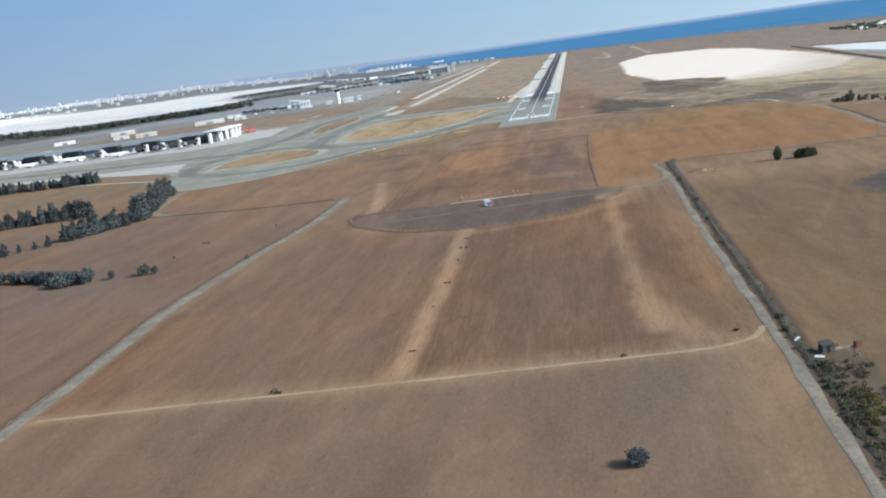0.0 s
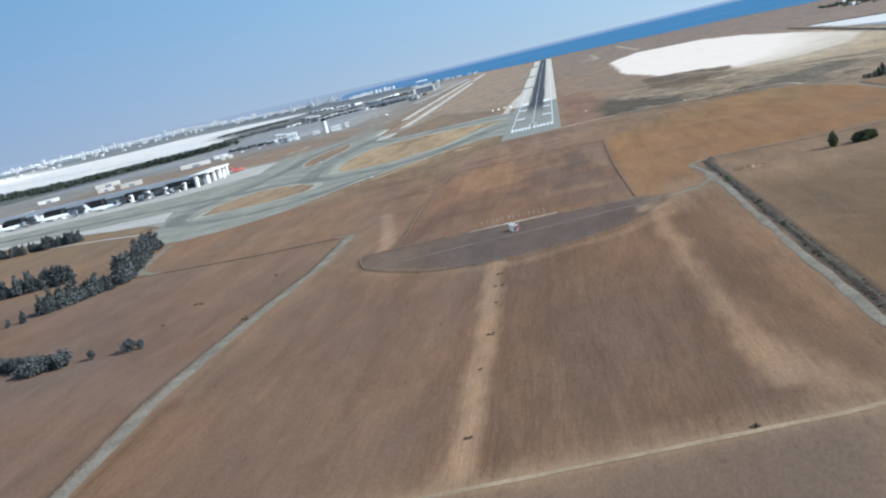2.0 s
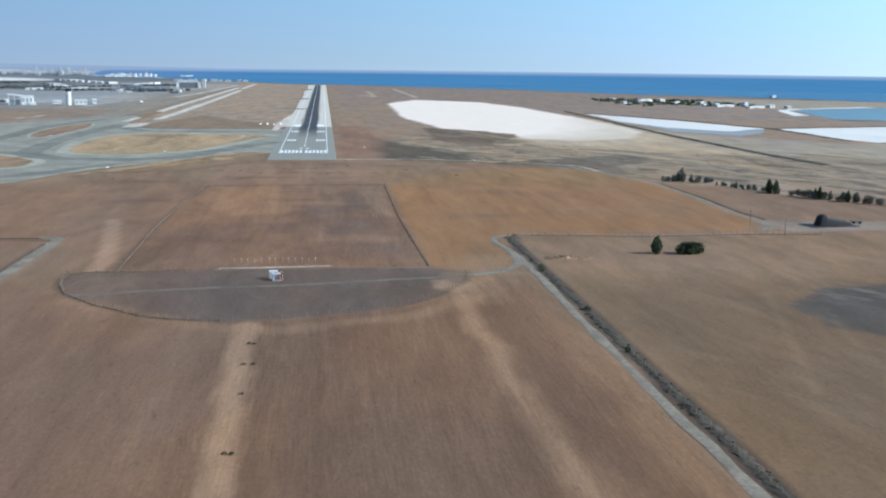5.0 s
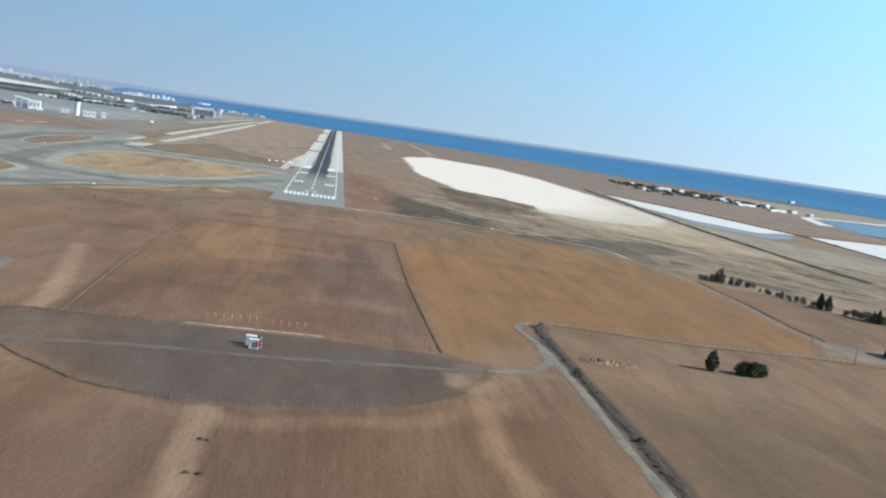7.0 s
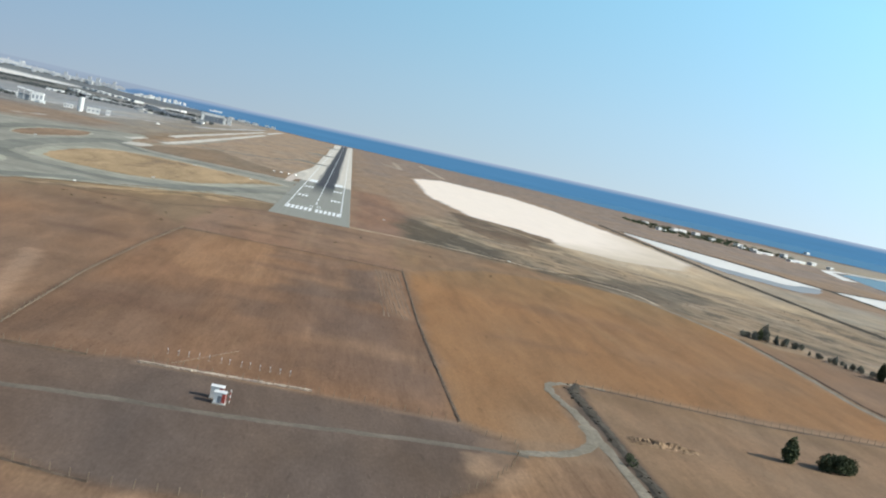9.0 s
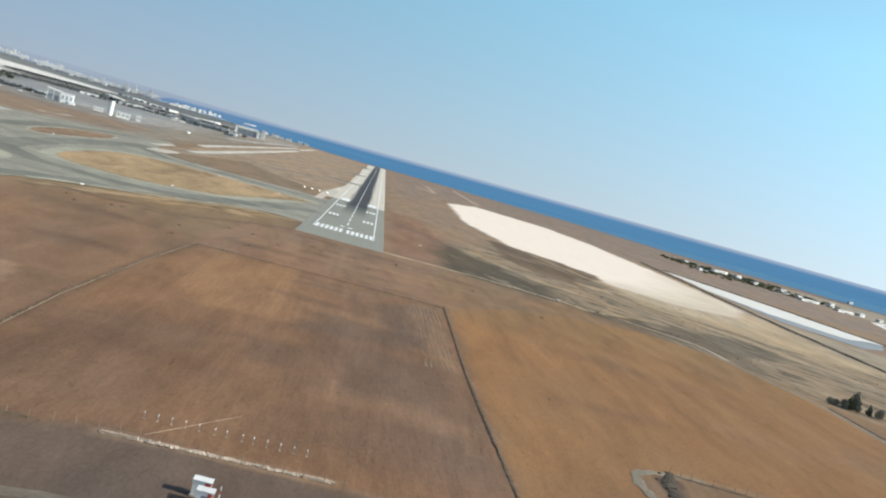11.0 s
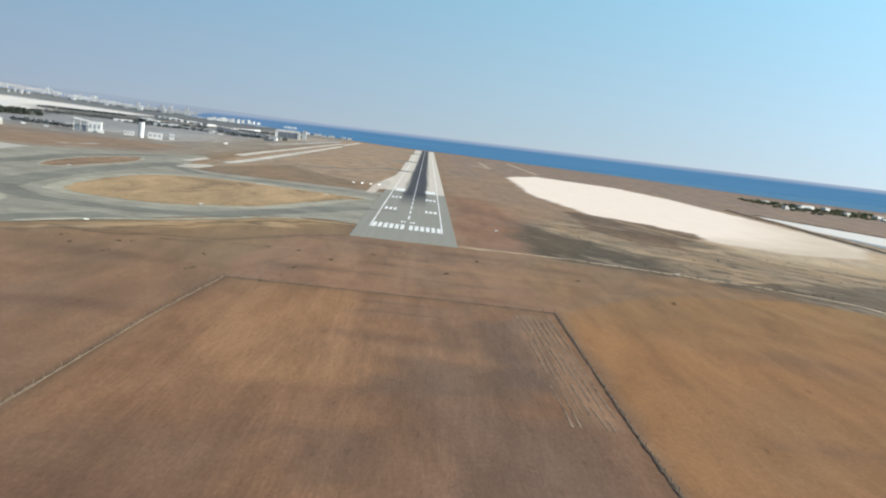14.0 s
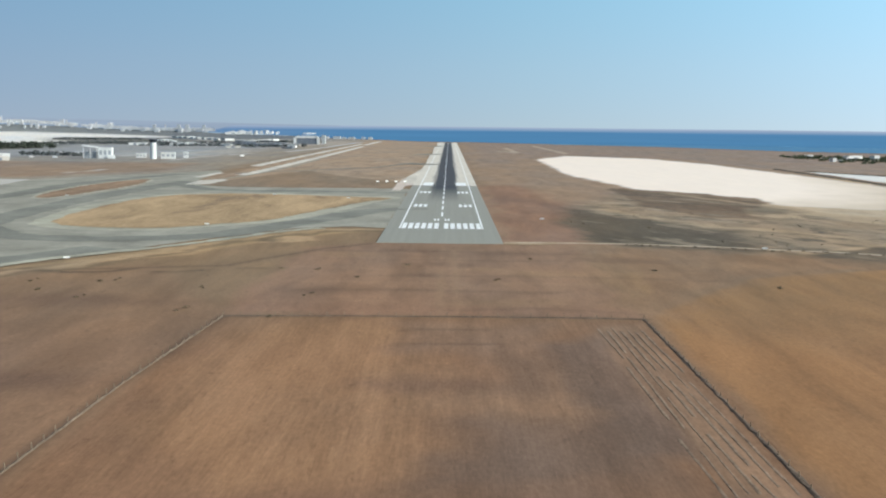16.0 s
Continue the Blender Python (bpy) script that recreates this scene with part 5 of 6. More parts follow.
plant(GREYS, [(285, -229, 10), (270, -232, 5), (274, -231, 4.5), (278, -232, 6), (290, -236, 5.5), (295, -238, 6), (300, -240, 4.5), (303, -243, 5)]
      + spread([(268, -233), (302, -242)], 7, (2.5, 4.5), 2.5, 17) + spread([(303, -256), (324, -306)], 18, (2.5, 5.5), 2.5, 7) + spread([(328, -318), (362, -358), (430, -405)], 30, (3.5, 7.5), 3.5, 8), 3)
CYP = [(lambda: cypress("slim dark cypress at a field edge", 9, 31), 9)]
plant(CYP, [(320, -303, 10), (323.5, -306, 9), (340, -335, 8), (352, -349, 7.5), (281, -232, 7)], 4)


def scrub(name, label, spots, size, material, seed, per=26):
    """Low dry plants over a stretch of ground: spots are (x, y, radius, height)."""
    allv, allf, n = [], [], 0
    for i, (x, y, r, h) in enumerate(spots):
        v, f = leaves([((x, y, h * 0.45), (r, r, h * 0.55))], per, size, seed + i)
        v[:, 2] = np.maximum(v[:, 2], -0.05)
        allv.append(v)
        allf.append(f + n)
        n += len(v)
    return tagged(mesh_ob(name, np.vstack(allv).tolist(), np.vstack(allf).tolist(), material), label, "scrub", kind="stuff")


rs = random.Random(77)
scrub("ditch_scrub", "dry brown scrub and weeds in the ditch", [(108.8 + rs.uniform(-2.2, 2.0), rs.uniform(-950, -466), rs.uniform(.3, .9), rs.uniform(.15, .5)) for k in range(130)], 0.22, DITCH, 1, 50)
scrub("ditch_scrub", "dark green bushes in the ditch", [(110 + rs.uniform(-2, 2), y, rs.uniform(.9, 1.7), rs.uniform(1.0, 2.2)) for y in (-548, -553, -620, -672, -829, -842, -876)], 0.4, LEAF2, 2, 160)
scrub("ditch_scrub", "thick scrub on waste ground by the road", [(rs.uniform(109, 122), rs.uniform(-945, -872), rs.uniform(.7, 1.7), rs.uniform(.4, 1.5)) for k in range(120)], 0.26, DRYLEAF, 3, 120)
scrub("green_scrub", "dark and yellow-green bushes by the road", [(rs.uniform(108.5, 113), rs.uniform(-925, -868), rs.uniform(.8, 1.7), rs.uniform(.7, 1.8)) for k in range(30)], 0.28, LEAF2, 4, 150)
scrub("reeds", "yellow-green reeds by the road", [(rs.uniform(112.5, 117), rs.uniform(-914, -893), rs.uniform(.7, 1.4), rs.uniform(.9, 2.0)) for k in range(26)], 0.28, GREENLEAF, 5, 150)
scrub("dry_scrub", "small dry shrubs on the worn strip", [(-3.5 + rs.uniform(-1, 1) + dx, y, 0.7, 0.5) for y, w in ((-829, 2), (-777, 1), (-742, 2), (-702, 1), (-676, 2), (-655, 2)) for dx in (0, 1.4, 2.8)[:w]], 0.3, DRYLEAF, 6, 60)
scrub("dry_scrub", "small dark shrubs scattered on the field", [(-168, -618, 1.2, 1), (-164, -583, 1.6, .8), (-161, -584, 1, .7), (-131, -548, 1.1, .9), (-120, -640, 1.4, 1.5), (-118.5, -643, 1.2, 1.2), (95, -838, .8, .7), (62, -852, .8, .7), (-40, -857, 1.2, 1.1), (-38, -858, .8, .8)], 0.4, DRYLEAF, 7, 90)
scrub("dry_scrub", "small dark tufts scattered over the brown field", [(x + rs.uniform(-2, 2) * dx, y + rs.uniform(-5, 5) * dx, rs.uniform(.4, 1.3), rs.uniform(.15, .45)) for x, y in ((-132, -210), (-117, -193), (-114, -226), (-80, -203), (-75, -242), (-60, -156), (-46, -157), (-41, -213), (-48, -253), (-29, -176), (-113, -190), (-141, -194), (-12, -140), (22, -178), (38, -120), (84, -150), (120, -190)) for dx in (0, 0.5, 1)], 0.3, DRYLEAF, 71, 34)
tufts = []
while len(tufts) < 60:
    x, y = rs.uniform(70, 430), rs.uniform(-250, 170)
    if y > -95 - (x - 60) * 0.35 + (60 if x < 250 else 0) and noise.noise((x * 0.02, y * 0.02, 3)) > 0.05:
        tufts.append((x, y, rs.uniform(.3, 0.9), rs.uniform(.12, .3)))
scrub("salt_scrub", "dark low scrub on the salt flat margin", tufts, 0.6, surface("dark_scrub", (0.13, 0.105, 0.07), 0.95, 1.2, 0.4, 0.3, 0.1), 8, 9)
scrub("salt_scrub", "low scrub along the perimeter track", [(88 + k * 1.3 + rs.uniform(-2, 2), -62 - k * 0.33 + rs.uniform(-5, 2), rs.uniform(.5, 1.2), rs.uniform(.2, .6)) for k in range(0, 110, 3)], 0.3, DRYLEAF, 9, 40)
# the woods along the white lake and round the far coast villages
woods = [(x, y, rs.uniform(5, 10), rs.uniform(8, 15)) for x, y, h in spread([(-2600, 2000), (-1800, 1750), (-1290, 1400), (-1050, 1500), (-900, 1640)], 620, (1, 2), 75, 9)]
scrub("woods", "dark band of trees before the white lake", woods, 5.0, surface("far_trees", (0.062, 0.072, 0.055), 0.95, 0.1, 0.3, 0.3, 0.1), 10, 26)
scrub("woods", "dark trees among the coast houses", [(rs.uniform(690, 1000), 1590 - 3.1 * (k % 120) + rs.uniform(-60, 60), rs.uniform(3, 8), rs.uniform(2.5, 5)) for k in range(270)], 2.5, surface("coast_trees", (0.085, 0.105, 0.06), 0.95, 0.1, 0.3, 0.3, 0.1), 11, 26)
bands = [((-1250, 2780), (-1080, 2880), 110, 60), ((-1020, 2000), (-890, 2280), 90, 45), ((-870, 2120), (-660, 2480), 60, 22), ((-760, 1960), (-480, 2050), 50, 14), ((-640, 2540), (-420, 2750), 60, 20), ((-520, 1880), (-370, 2060), 40, 14), ((-720, 1150), (-600, 1130), 24, 10)]
far_band = [(x, y, rs.uniform(4, 9), rs.uniform(4, 8)) for (ax, ay), (bx, by), n, j in bands for x, y, h in spread([(ax, ay), (bx, by)], n, (1, 2), j, n)]
scrub("woods", "bands of dark trees round the airport sheds", far_band, 3.4, LEAF, 12, 26)

# ---- the localizer: antennas, equipment cabins, kerb ----
def antenna():
    ob = base("antenna", 0, 0, 0, 0, "slim white localizer antenna on a post", "antenna", "localizer antennas")
    bm = bmesh.new()
    tube(bm, (0, 0, -0.3), (0, 0, 1.3), 0.05, 0.05, 8)
    part("post", bm, STEEL, ob)
    part("foot", boxes((-0.25, -0.25, -0.2, 0.25, 0.25, 0.06)), RUBBLE, ob, "small concrete footing")
    bm = bmesh.new()
    tube(bm, (0, -0.5, 1.3), (0, 0.5, 1.4), 0.11, 0.07, 8)
    part("radome", bm, PAINT, ob, "white tapered radome")
    return ob


first = antenna()
first.matrix_basis = pose(-19, -527, 0)
for k in range(1, 13):
    copy_thing(first, pose(-19 + 34 * k / 12 + (0.5 if k in (5, 7) else 0), -527 + 0.08 * k, 0))


def cabin(x, y, sx, sy, h, label, red):
    ob = base("equipment_cabin", x, y, 0, 0, label, "cabin", "localizer cabins")
    part("plinth", boxes((-sx / 2 - .2, -sy / 2 - .2, -.3, sx / 2 + .2, sy / 2 + .2, .25)), CONCRETE, ob, "concrete plinth")
    bm = boxes((-sx / 2, -sy / 2, .25, sx / 2, sy / 2, h))
    bmesh.ops.bevel(bm, geom=bm.edges[:], offset=0.06, segments=1)
    part("body", bm, WHITE, ob)
    part("roof", boxes((-sx / 2 - .15, -sy / 2 - .15, h, sx / 2 + .15, sy / 2 + .15, h + .18)), WHITE, ob)
    d = part("door", boxes((-.5, -sy / 2 - .05, .25, .45, -sy / 2 + .02, 2.05)), GREYMETAL, ob, "grey steel door")
    part("handle", boxes((.3, -sy / 2 - .1, 1.2, .36, -sy / 2 - .05, 1.35)), STEEL, d)
    if red:
        part("red_panel", boxes((.5, -sy / 2 - .045, .4, sx / 2 - .1, -sy / 2 + .02, h - .1)), RED, ob, "red painted panel")
        for k in range(2):
            part("red_band", boxes((sx / 2 - .02, -sy / 2 + .3 + 1.0 * k, .5, sx / 2 + .04, -sy / 2 + .8 + 1.0 * k, h - .2)), RED, ob, "red warning band")
        part("vent", boxes((-sx / 2 - .06, -.4, 1.6, -sx / 2 + .02, .4, 2.2)), GREYMETAL, ob)
    return ob


cabin(-1.0, -560.9, 3.1, 2.0, 2.9, "white equipment cabin with red bands", True)
cabin(0.2, -564.8, 2.8, 2.1, 2.7, "white and red equipment cabin on gravel", True)
mast = base("warning_mast", 2.4, -563.0, 0, 0, "red and white banded lattice mast", "mast")
for k in range(5):
    bm = bmesh.new()
    tube(bm, (0, 0, -0.2 + k * .7), (0, 0, 0.5 + k * .7), 0.09, 0.09, 8)
    part("mast_section", bm, RED if k % 2 else PAINT, mast)


pipe = base("pipe", 0, 0, 0, 0, "thin pale pipe lying across the field", "pipe")
pipe_bm = bmesh.new()
tube(pipe_bm, (-16.4, -537.0, 0.08), (-9.5, -524.5, 0.1), 0.05, 0.05, 6)
tube(pipe_bm, (-9.5, -524.6, 0.1), (-1.1, -508.9, 0.08), 0.05, 0.05, 6)
part("run", pipe_bm, RUBBLE, pipe)


def rubble(name, label, spots, material, seed):
    rng = np.random.default_rng(seed)
    vs, fs = [], []
    for x, y, z, s in spots:
        a = len(vs)
        p = rng.normal(size=(6, 3))
        p /= np.linalg.norm(p, axis=1)[:, None]
        ax = np.array([(1, 0, 0), (-1, 0, 0), (0, 1, 0), (0, -1, 0), (0, 0, .7), (0, 0, -.7)]) * s * rng.uniform(.6, 1.2, (6, 1)) + p * s * .2
        vs += [(x + q[0], y + q[1], z + q[2]) for q in ax]
        fs += [(a + i, a + j, a + k) for i, j, k in ((0, 2, 4), (2, 1, 4), (1, 3, 4), (3, 0, 4), (2, 0, 5), (1, 2, 5), (3, 1, 5), (0, 3, 5))]
    return tagged(mesh_ob(name, vs, fs, material), label, "rubble", kind="stuff")


rubble("stone_line", "pale broken stone line beside the antennas", [(x, -541 + (x + 24) * 0.066 + rs.uniform(-.75, .75), .08, rs.uniform(.15, .5)) for x in np.arange(-24, 21, 0.07)], surface("pale_stone", (0.50, 0.41, 0.32), 0.95, 1.0, 0.3, 0.25, 0.1), 1)
kerb = base("concrete_kerb", 0, 0, 0, 0, "pale concrete kerb blocks in a row", "kerb")
for x in (-23.6, -21.9, -20.2, -18.5, 15.0, 16.7, 18.4, 20.1):
    part("kerb_block", boxes((x, -541.6 + (x + 24) * 0.066, -.1, x + 1.6, -540.8 + (x + 24) * 0.066, .4)), RUBBLE, kerb)
bm = bmesh.new()
bmesh.ops.create_grid(bm, x_segments=56, y_segments=22, size=0.5)
for v in bm.verts:
    x, y = v.co.x * 24, v.co.y * 8
    edge = max(0.0, 1 - (2 * v.co.x) ** 2) * max(0.0, 1 - (2 * v.co.y) ** 2)
    lump = 0.6 + 0.9 * noise.noise((x * 0.33, y * 0.45, 2)) + 0.45 * noise.noise((x * 1.1, y * 1.1, 5))
    v.co = (x + 0.3 * noise.noise((x, y, 9)), y, -0.15 + 1.5 * edge ** 0.7 * max(0.0, lump))
heap = base("rubble_heap", 125, -526, 0, -6, "low heap of broken earth and rubble", "rubble", kind="stuff")
part("earth", bm, surface("red_rubble", (0.25, 0.165, 0.10), 0.95, 0.7, 0.45, 0.35, 0.1), heap)
# waste corner by the road: sheds, boards
shed = base("farm_shed", 114.5, -863, 0, 12, "small ruined black-roofed tin shed among scrub", "shed")
part("wall", boxes((-1.7, -1.3, -.2, 1.7, 1.3, 2.0), (-1.7, -1.6, -.2, -1.4, -1.3, 1.1)), surface("ruined_wall", (0.12, 0.105, 0.09), 0.9, 1.0, 0.3, 0.3, 0.1), shed)
bm = bmesh.new()
box(bm, -1.9, -1.5, 2.0, 1.6, 1.5, 2.12)
for v in bm.verts:
    v.co.z += 0.5 if v.co.y > 0 else 0
part("roof", bm, surface("dull_tin", (0.075, 0.07, 0.062), 0.8, 1.5, 0.35, 0.3, 0.2), shed, "sagging dull tin sheet roof")
part("door", boxes((-.6, -1.36, 0, .4, -1.28, 1.8)), DARK, shed)
part("low_wall", boxes((1.8, -.2, -.2, 7.2, .1, .55)), RUBBLE, shed, "broken low stone wall")
bin_ob = base("rusty_tank", 122.8, -861.3, 0, 15, "small rusty brown tank beside a ruined shed", "tank")
bm = boxes((-.8, -.7, -.1, .8, .7, 1.4))
bmesh.ops.bevel(bm, geom=bm.edges[:], offset=0.12, segments=2)
part("body", bm, surface("rust", (0.19, 0.085, 0.05), 0.85, 2.0, 0.3, 0.3, 0.2), bin_ob)
part("lid", boxes((-.5, -.4, 1.4, .5, .4, 1.5)), RUST, bin_ob)
board = base("white_panel", 111.6, -867.5, 0, -20, "white sheet lying at the ditch edge", "panel")
part("sheet", boxes((-1.2, -.7, .25, 1.2, .7, .33)), PAINT, board)
board = base("white_panel", 109.3, -851.5, 0, 60, "broken pale board lying in weeds", "panel")
part("sheet", boxes((-1.6, -.35, .2, 1.6, .35, .3)), PAINT, board)
rubble("waste_heap", "rubbish and stones on waste ground", [(rs.uniform(112, 122), rs.uniform(-882, -858), rs.uniform(0, .2), rs.uniform(.15, .5)) for k in range(60)], surface("dull_rubble", (0.24, 0.185, 0.135), 0.95, 1.0, 0.35, 0.25, 0.1), 3)

# yard by the north-east road
stack = base("hay_stack", 294, -441, 0, 4, "high stack under a black tarpaulin, sloping to one end", "stack")
bm = bmesh.new()
bmesh.ops.create_grid(bm, x_segments=40, y_segments=12, size=0.5)
for v in bm.verts:
    x, y = v.co.x * 20, v.co.y * 7
    e = max(0.0, 1 - (abs(v.co.x) * 2) ** 14) * max(0.0, 1 - (abs(v.co.y) * 2) ** 8)
    top = 6.2 if x < -6 else 6.2 - (x + 6) * 1.2 if x < -4.5 else 4.4 - 0.17 * (x + 4.5)
    v.co = (x, y, -0.2 + e * (top + 0.35 * noise.noise((x * .5, y * .6, 1))))
part("tarpaulin", bm, DARK, stack)
# flat black patch under the stack, reaching further out towards -x
part("dark_base_patch", boxes((-17, -6.5, -.1, 12, 6.5, .08)), DARK, stack, "flat black patch round the foot of the stack")
for k in range(7):
    bm = bmesh.new()
    tube(bm, (0, 0, 0), (0, 0, 0.25), 0.45, 0.45, 10)
    t = part("tyre", bm, TYRE, stack, "old tyre weighing down the sheet")
    t.location = (-6 + 2 * k, 3.6 * (-1) ** k, 0.0)
trailer = base("farm_trailer", 310, -436, 0, -15, "dark flatbed farm trailer", "trailer")
part("bed", boxes((-3, -1.2, .9, 3, 1.2, 1.2)), DARK, trailer)
part("headboard", boxes((-3, -1.2, 1.2, -2.85, 1.2, 2.1)), GREYMETAL, trailer)
for sx in (-1.6, 1.6):
    for sy in (-1.1, 1.1):
        bm = bmesh.new()
        tube(bm, (sx, sy - .15, .5), (sx, sy + .15, .5), .5, .5, 12)
        part("wheel", bm, TYRE, trailer)


def pole():
    ob = base("power_pole", 0, 0, 0, 0, "weathered wooden power pole beside the road", "pole", "power poles")
    bm = bmesh.new()
    tube(bm, (0, 0, -.5), (0, 0, 8.6), .17, .12, 8)
    part("shaft", bm, WOOD, ob)
    part("crossarm", boxes((-1.1, -.08, 7.7, 1.1, .08, 7.9)), WOOD, ob)
    for x in (-.95, 0, .95):
        bm = bmesh.new()
        tube(bm, (x, 0, 7.9), (x, 0, 8.2), .07, .04, 6)
        part("insulator", bm, WHITE, ob)
    return ob


p1 = pole()
p1.matrix_basis = pose(252, -471, 0, 0, 0, 20)
copy_thing(p1, pose(247, -440, 0, 0, 0, 20))
copy_thing(p1, pose(330, -455, 0, 0, 0, 60))

# ---- airfield fittings ----
LAMP = surface("lit_lens", (0.8, 0.8, 0.76), 0.4, 1.0, 0.05, 0.05, 0.4)
LAMP.node_tree.nodes["Principled BSDF"].inputs["Emission Color"].default_value = (1.0, 0.97, 0.9, 1)
LAMP.node_tree.nodes["Principled BSDF"].inputs["Emission Strength"].default_value = 1.5


def papi():
    ob = base("approach_light", 0, 0, 0, 0, "white glide path light box on legs", "light", "glide path lights")
    bm = boxes((-1.3, -.6, .5, 1.3, .7, 1.35))
    bmesh.ops.bevel(bm, geom=bm.edges[:], offset=0.08, segments=1)
    part("housing", bm, PAINT, ob)
    part("lens", boxes((-1.05, -.66, .6, 1.05, -.58, 1.2)), LAMP, ob, "lit white lens")
    for x in (-.9, .9):
        part("leg", boxes((x - .08, -.1, -.2, x + .08, .1, .5)), STEEL, ob)
    part("pad", boxes((-2, -1.5, -.1, 2, 1.5, .14)), CONCRETE, ob, "pale concrete pad")
    return ob


p1 = papi()
p1.matrix_basis = pose(-66, 446, 0.15) @ Matrix.Scale(1.0, 4)
for x in (-57, -48, -39):
    copy_thing(p1, pose(x, 448, 0.25) @ Matrix.Scale(1.0, 4))


def sign():
    ob = base("taxiway_sign", 0, 0, 0, 0, "small white taxiway sign on grass", "sign", "taxiway signs")
    part("panel", boxes((-1.6, -.12, .35, 1.6, .12, 1.25)), PAINT, ob)
    for x in (-1.2, 1.2):
        part("leg", boxes((x - .05, -.05, -.2, x + .05, .05, .35)), STEEL, ob)
    return ob


p1 = sign()
p1.matrix_basis = pose(-128, 6, 0.3, 0, 0, 10) @ Matrix.Scale(0.75, 4)
for x, y, a in ((-72, 218, 0), (-133, 247, 0), (-150, -138, 30), (60, 60, 0), (150, -78, 0), (-282, 210, 0)):
    copy_thing(p1, pose(x, y, 0.3, 0, 0, a))


# ---- airport buildings ----
def building(name, label, category, group, x, y, sx, sy, h, turn=0.0, wall=None, roof=None, bays=0, floors=1, door=False):
    fx, fy, fz, s = far(x, y)
    ob = base(name, fx, fy, fz, turn, label, category, group, "", s)
    bm = boxes((-sx / 2, -sy / 2, -2, sx / 2, sy / 2, h))
    part("wall", bm, wall or WHITE, ob)
    part("roof", boxes((-sx / 2 - .4, -sy / 2 - .4, h, sx / 2 + .4, sy / 2 + .4, h + .5)), roof or ROOF, ob)
    fh = h / floors
    for f in range(floors):
        for b in range(bays):
            cx = -sx / 2 + sx * (b + .5) / bays
            w = sx / bays * .3
            part("window", boxes((cx - w, -sy / 2 - .08, fh * f + fh * .35, cx + w, -sy / 2 + .1, fh * f + fh * .75)), SHADEGLASS, ob)
    if door:
        part("door", boxes((-sx * .12, -sy / 2 - .1, 0, sx * .12, -sy / 2 + .1, min(h * .7, 5))), GREYMETAL, ob)
    return ob


tower = base("control_tower", -459, 1034, 0, 0, "tall white control tower with a tinted glazed cab", "control tower")
bm = bmesh.new()
tube(bm, (0, 0, -1), (0, 0, 25), 4.7, 4.5, 20)
part("shaft", bm, PAINT, tower)
bm = bmesh.new()
tube(bm, (0, 0, 25), (0, 0, 26.2), 4.5, 5.6, 16)
part("collar", bm, GREYMETAL, tower, "dark flared collar")
bm = bmesh.new()
tube(bm, (0, 0, 26.2), (0, 0, 30.6), 5.6, 7.0, 16)
part("cab_glass", bm, DARKGLASS, tower)
bm = bmesh.new()
tube(bm, (0, 0, 30.6), (0, 0, 31.5), 7.4, 7.0, 16)
part("cab_roof", bm, GREYMETAL, tower)
bm = bmesh.new()
tube(bm, (0, 0, 31.5), (0, 0, 35), .2, .1, 6)
part("aerial", bm, STEEL, tower)
for x, y, sx, sy, h in ((-440, 1050, 22, 14, 9.5), (-492, 1080, 15, 10, 6.5), (-428, 1110, 8, 8, 9)):
    building("airport_office", "low pale office block beside the control tower", "building", "tower offices", x, y, sx, sy, h, 12, WHITE, WHITE, 3, 1)
blk = building("airport_block", "white airport building with a canopy over dark glass", "building", "", -534, 1036, 20, 20, 16.5, 12, PAINT, WHITE, 3, 1)
part("annex", boxes((-32, -6, -1, -10.1, 10, 10)), SHADEGLASS, blk, "recessed grey glass hall")
bm = boxes((-34, -13, 16.2, -10.5, 11, 17.4))
for v in bm.verts:
    v.co.z += 3.0 if v.co.x < -20 else 0
part("canopy", bm, PAINT, blk, "sloping white canopy")
part("porch", boxes((4, -16, -1, 15, -10.2, 5)), PAINT, blk)
for x in (-32, -22, -12):
    part("column", boxes((x - .5, -11, -1, x + .5, -9.8, 16.3)), WHITE, blk)

# terminal: long grey hall with dark glass, gate stubs, and white round towers at its end
term = base("terminal_building", 28, -25, 0, 0, "long grey airport terminal with dark glass and white round towers", "terminal")
part("hall", boxes((-1150, 318, -1, -500, 400, 11)), GREYMETAL, term)
GREYROOF = surface("grey_roof", (0.26, 0.275, 0.29), 0.85, 0.1, 0.08, 0.15, 0.2)
for k in range(13):
    x0 = -1150 + 50 * k
    bm = bmesh.new()
    rows = [[bm.verts.new((x, 312 + 94 * i / 8, 11.2 + 4.2 * math.sin(math.pi * i / 8) + dz)) for i in range(9)] for x in (x0, x0 + 49) for dz in (0, -0.4)]
    for p, q in ((0, 2), (1, 3), (0, 1), (2, 3)):
        for i in range(8):
            bm.faces.new((rows[p][i], rows[p][i + 1], rows[q][i + 1], rows[q][i]))
    part("roof_bay", bm, GREYROOF, term, "low vaulted grey metal roof")
for k in range(26):
    part("glass_bay", boxes((-1148 + 25 * k, 317.4, 1.5, -1126 + 25 * k, 318.1, 9.5)), SHADEGLASS, term)
for x, y, h, r in ((-503, 300, 14, 3.2), (-497, 326, 12.5, 3.8), (-496, 352, 17.5, 2.8), (-497, 378, 13.5, 3.8), (-499, 402, 14.5, 3.2)):
    bm = bmesh.new()
    tube(bm, (x, y, -1), (x, y, h), r, r, 16)
    tube(bm, (x, y, h), (x, y, h + 0.5), r + 0.35, r + 0.35, 16)
    part("stair_tower", bm, WHITE, term, "tall white round stair tower")
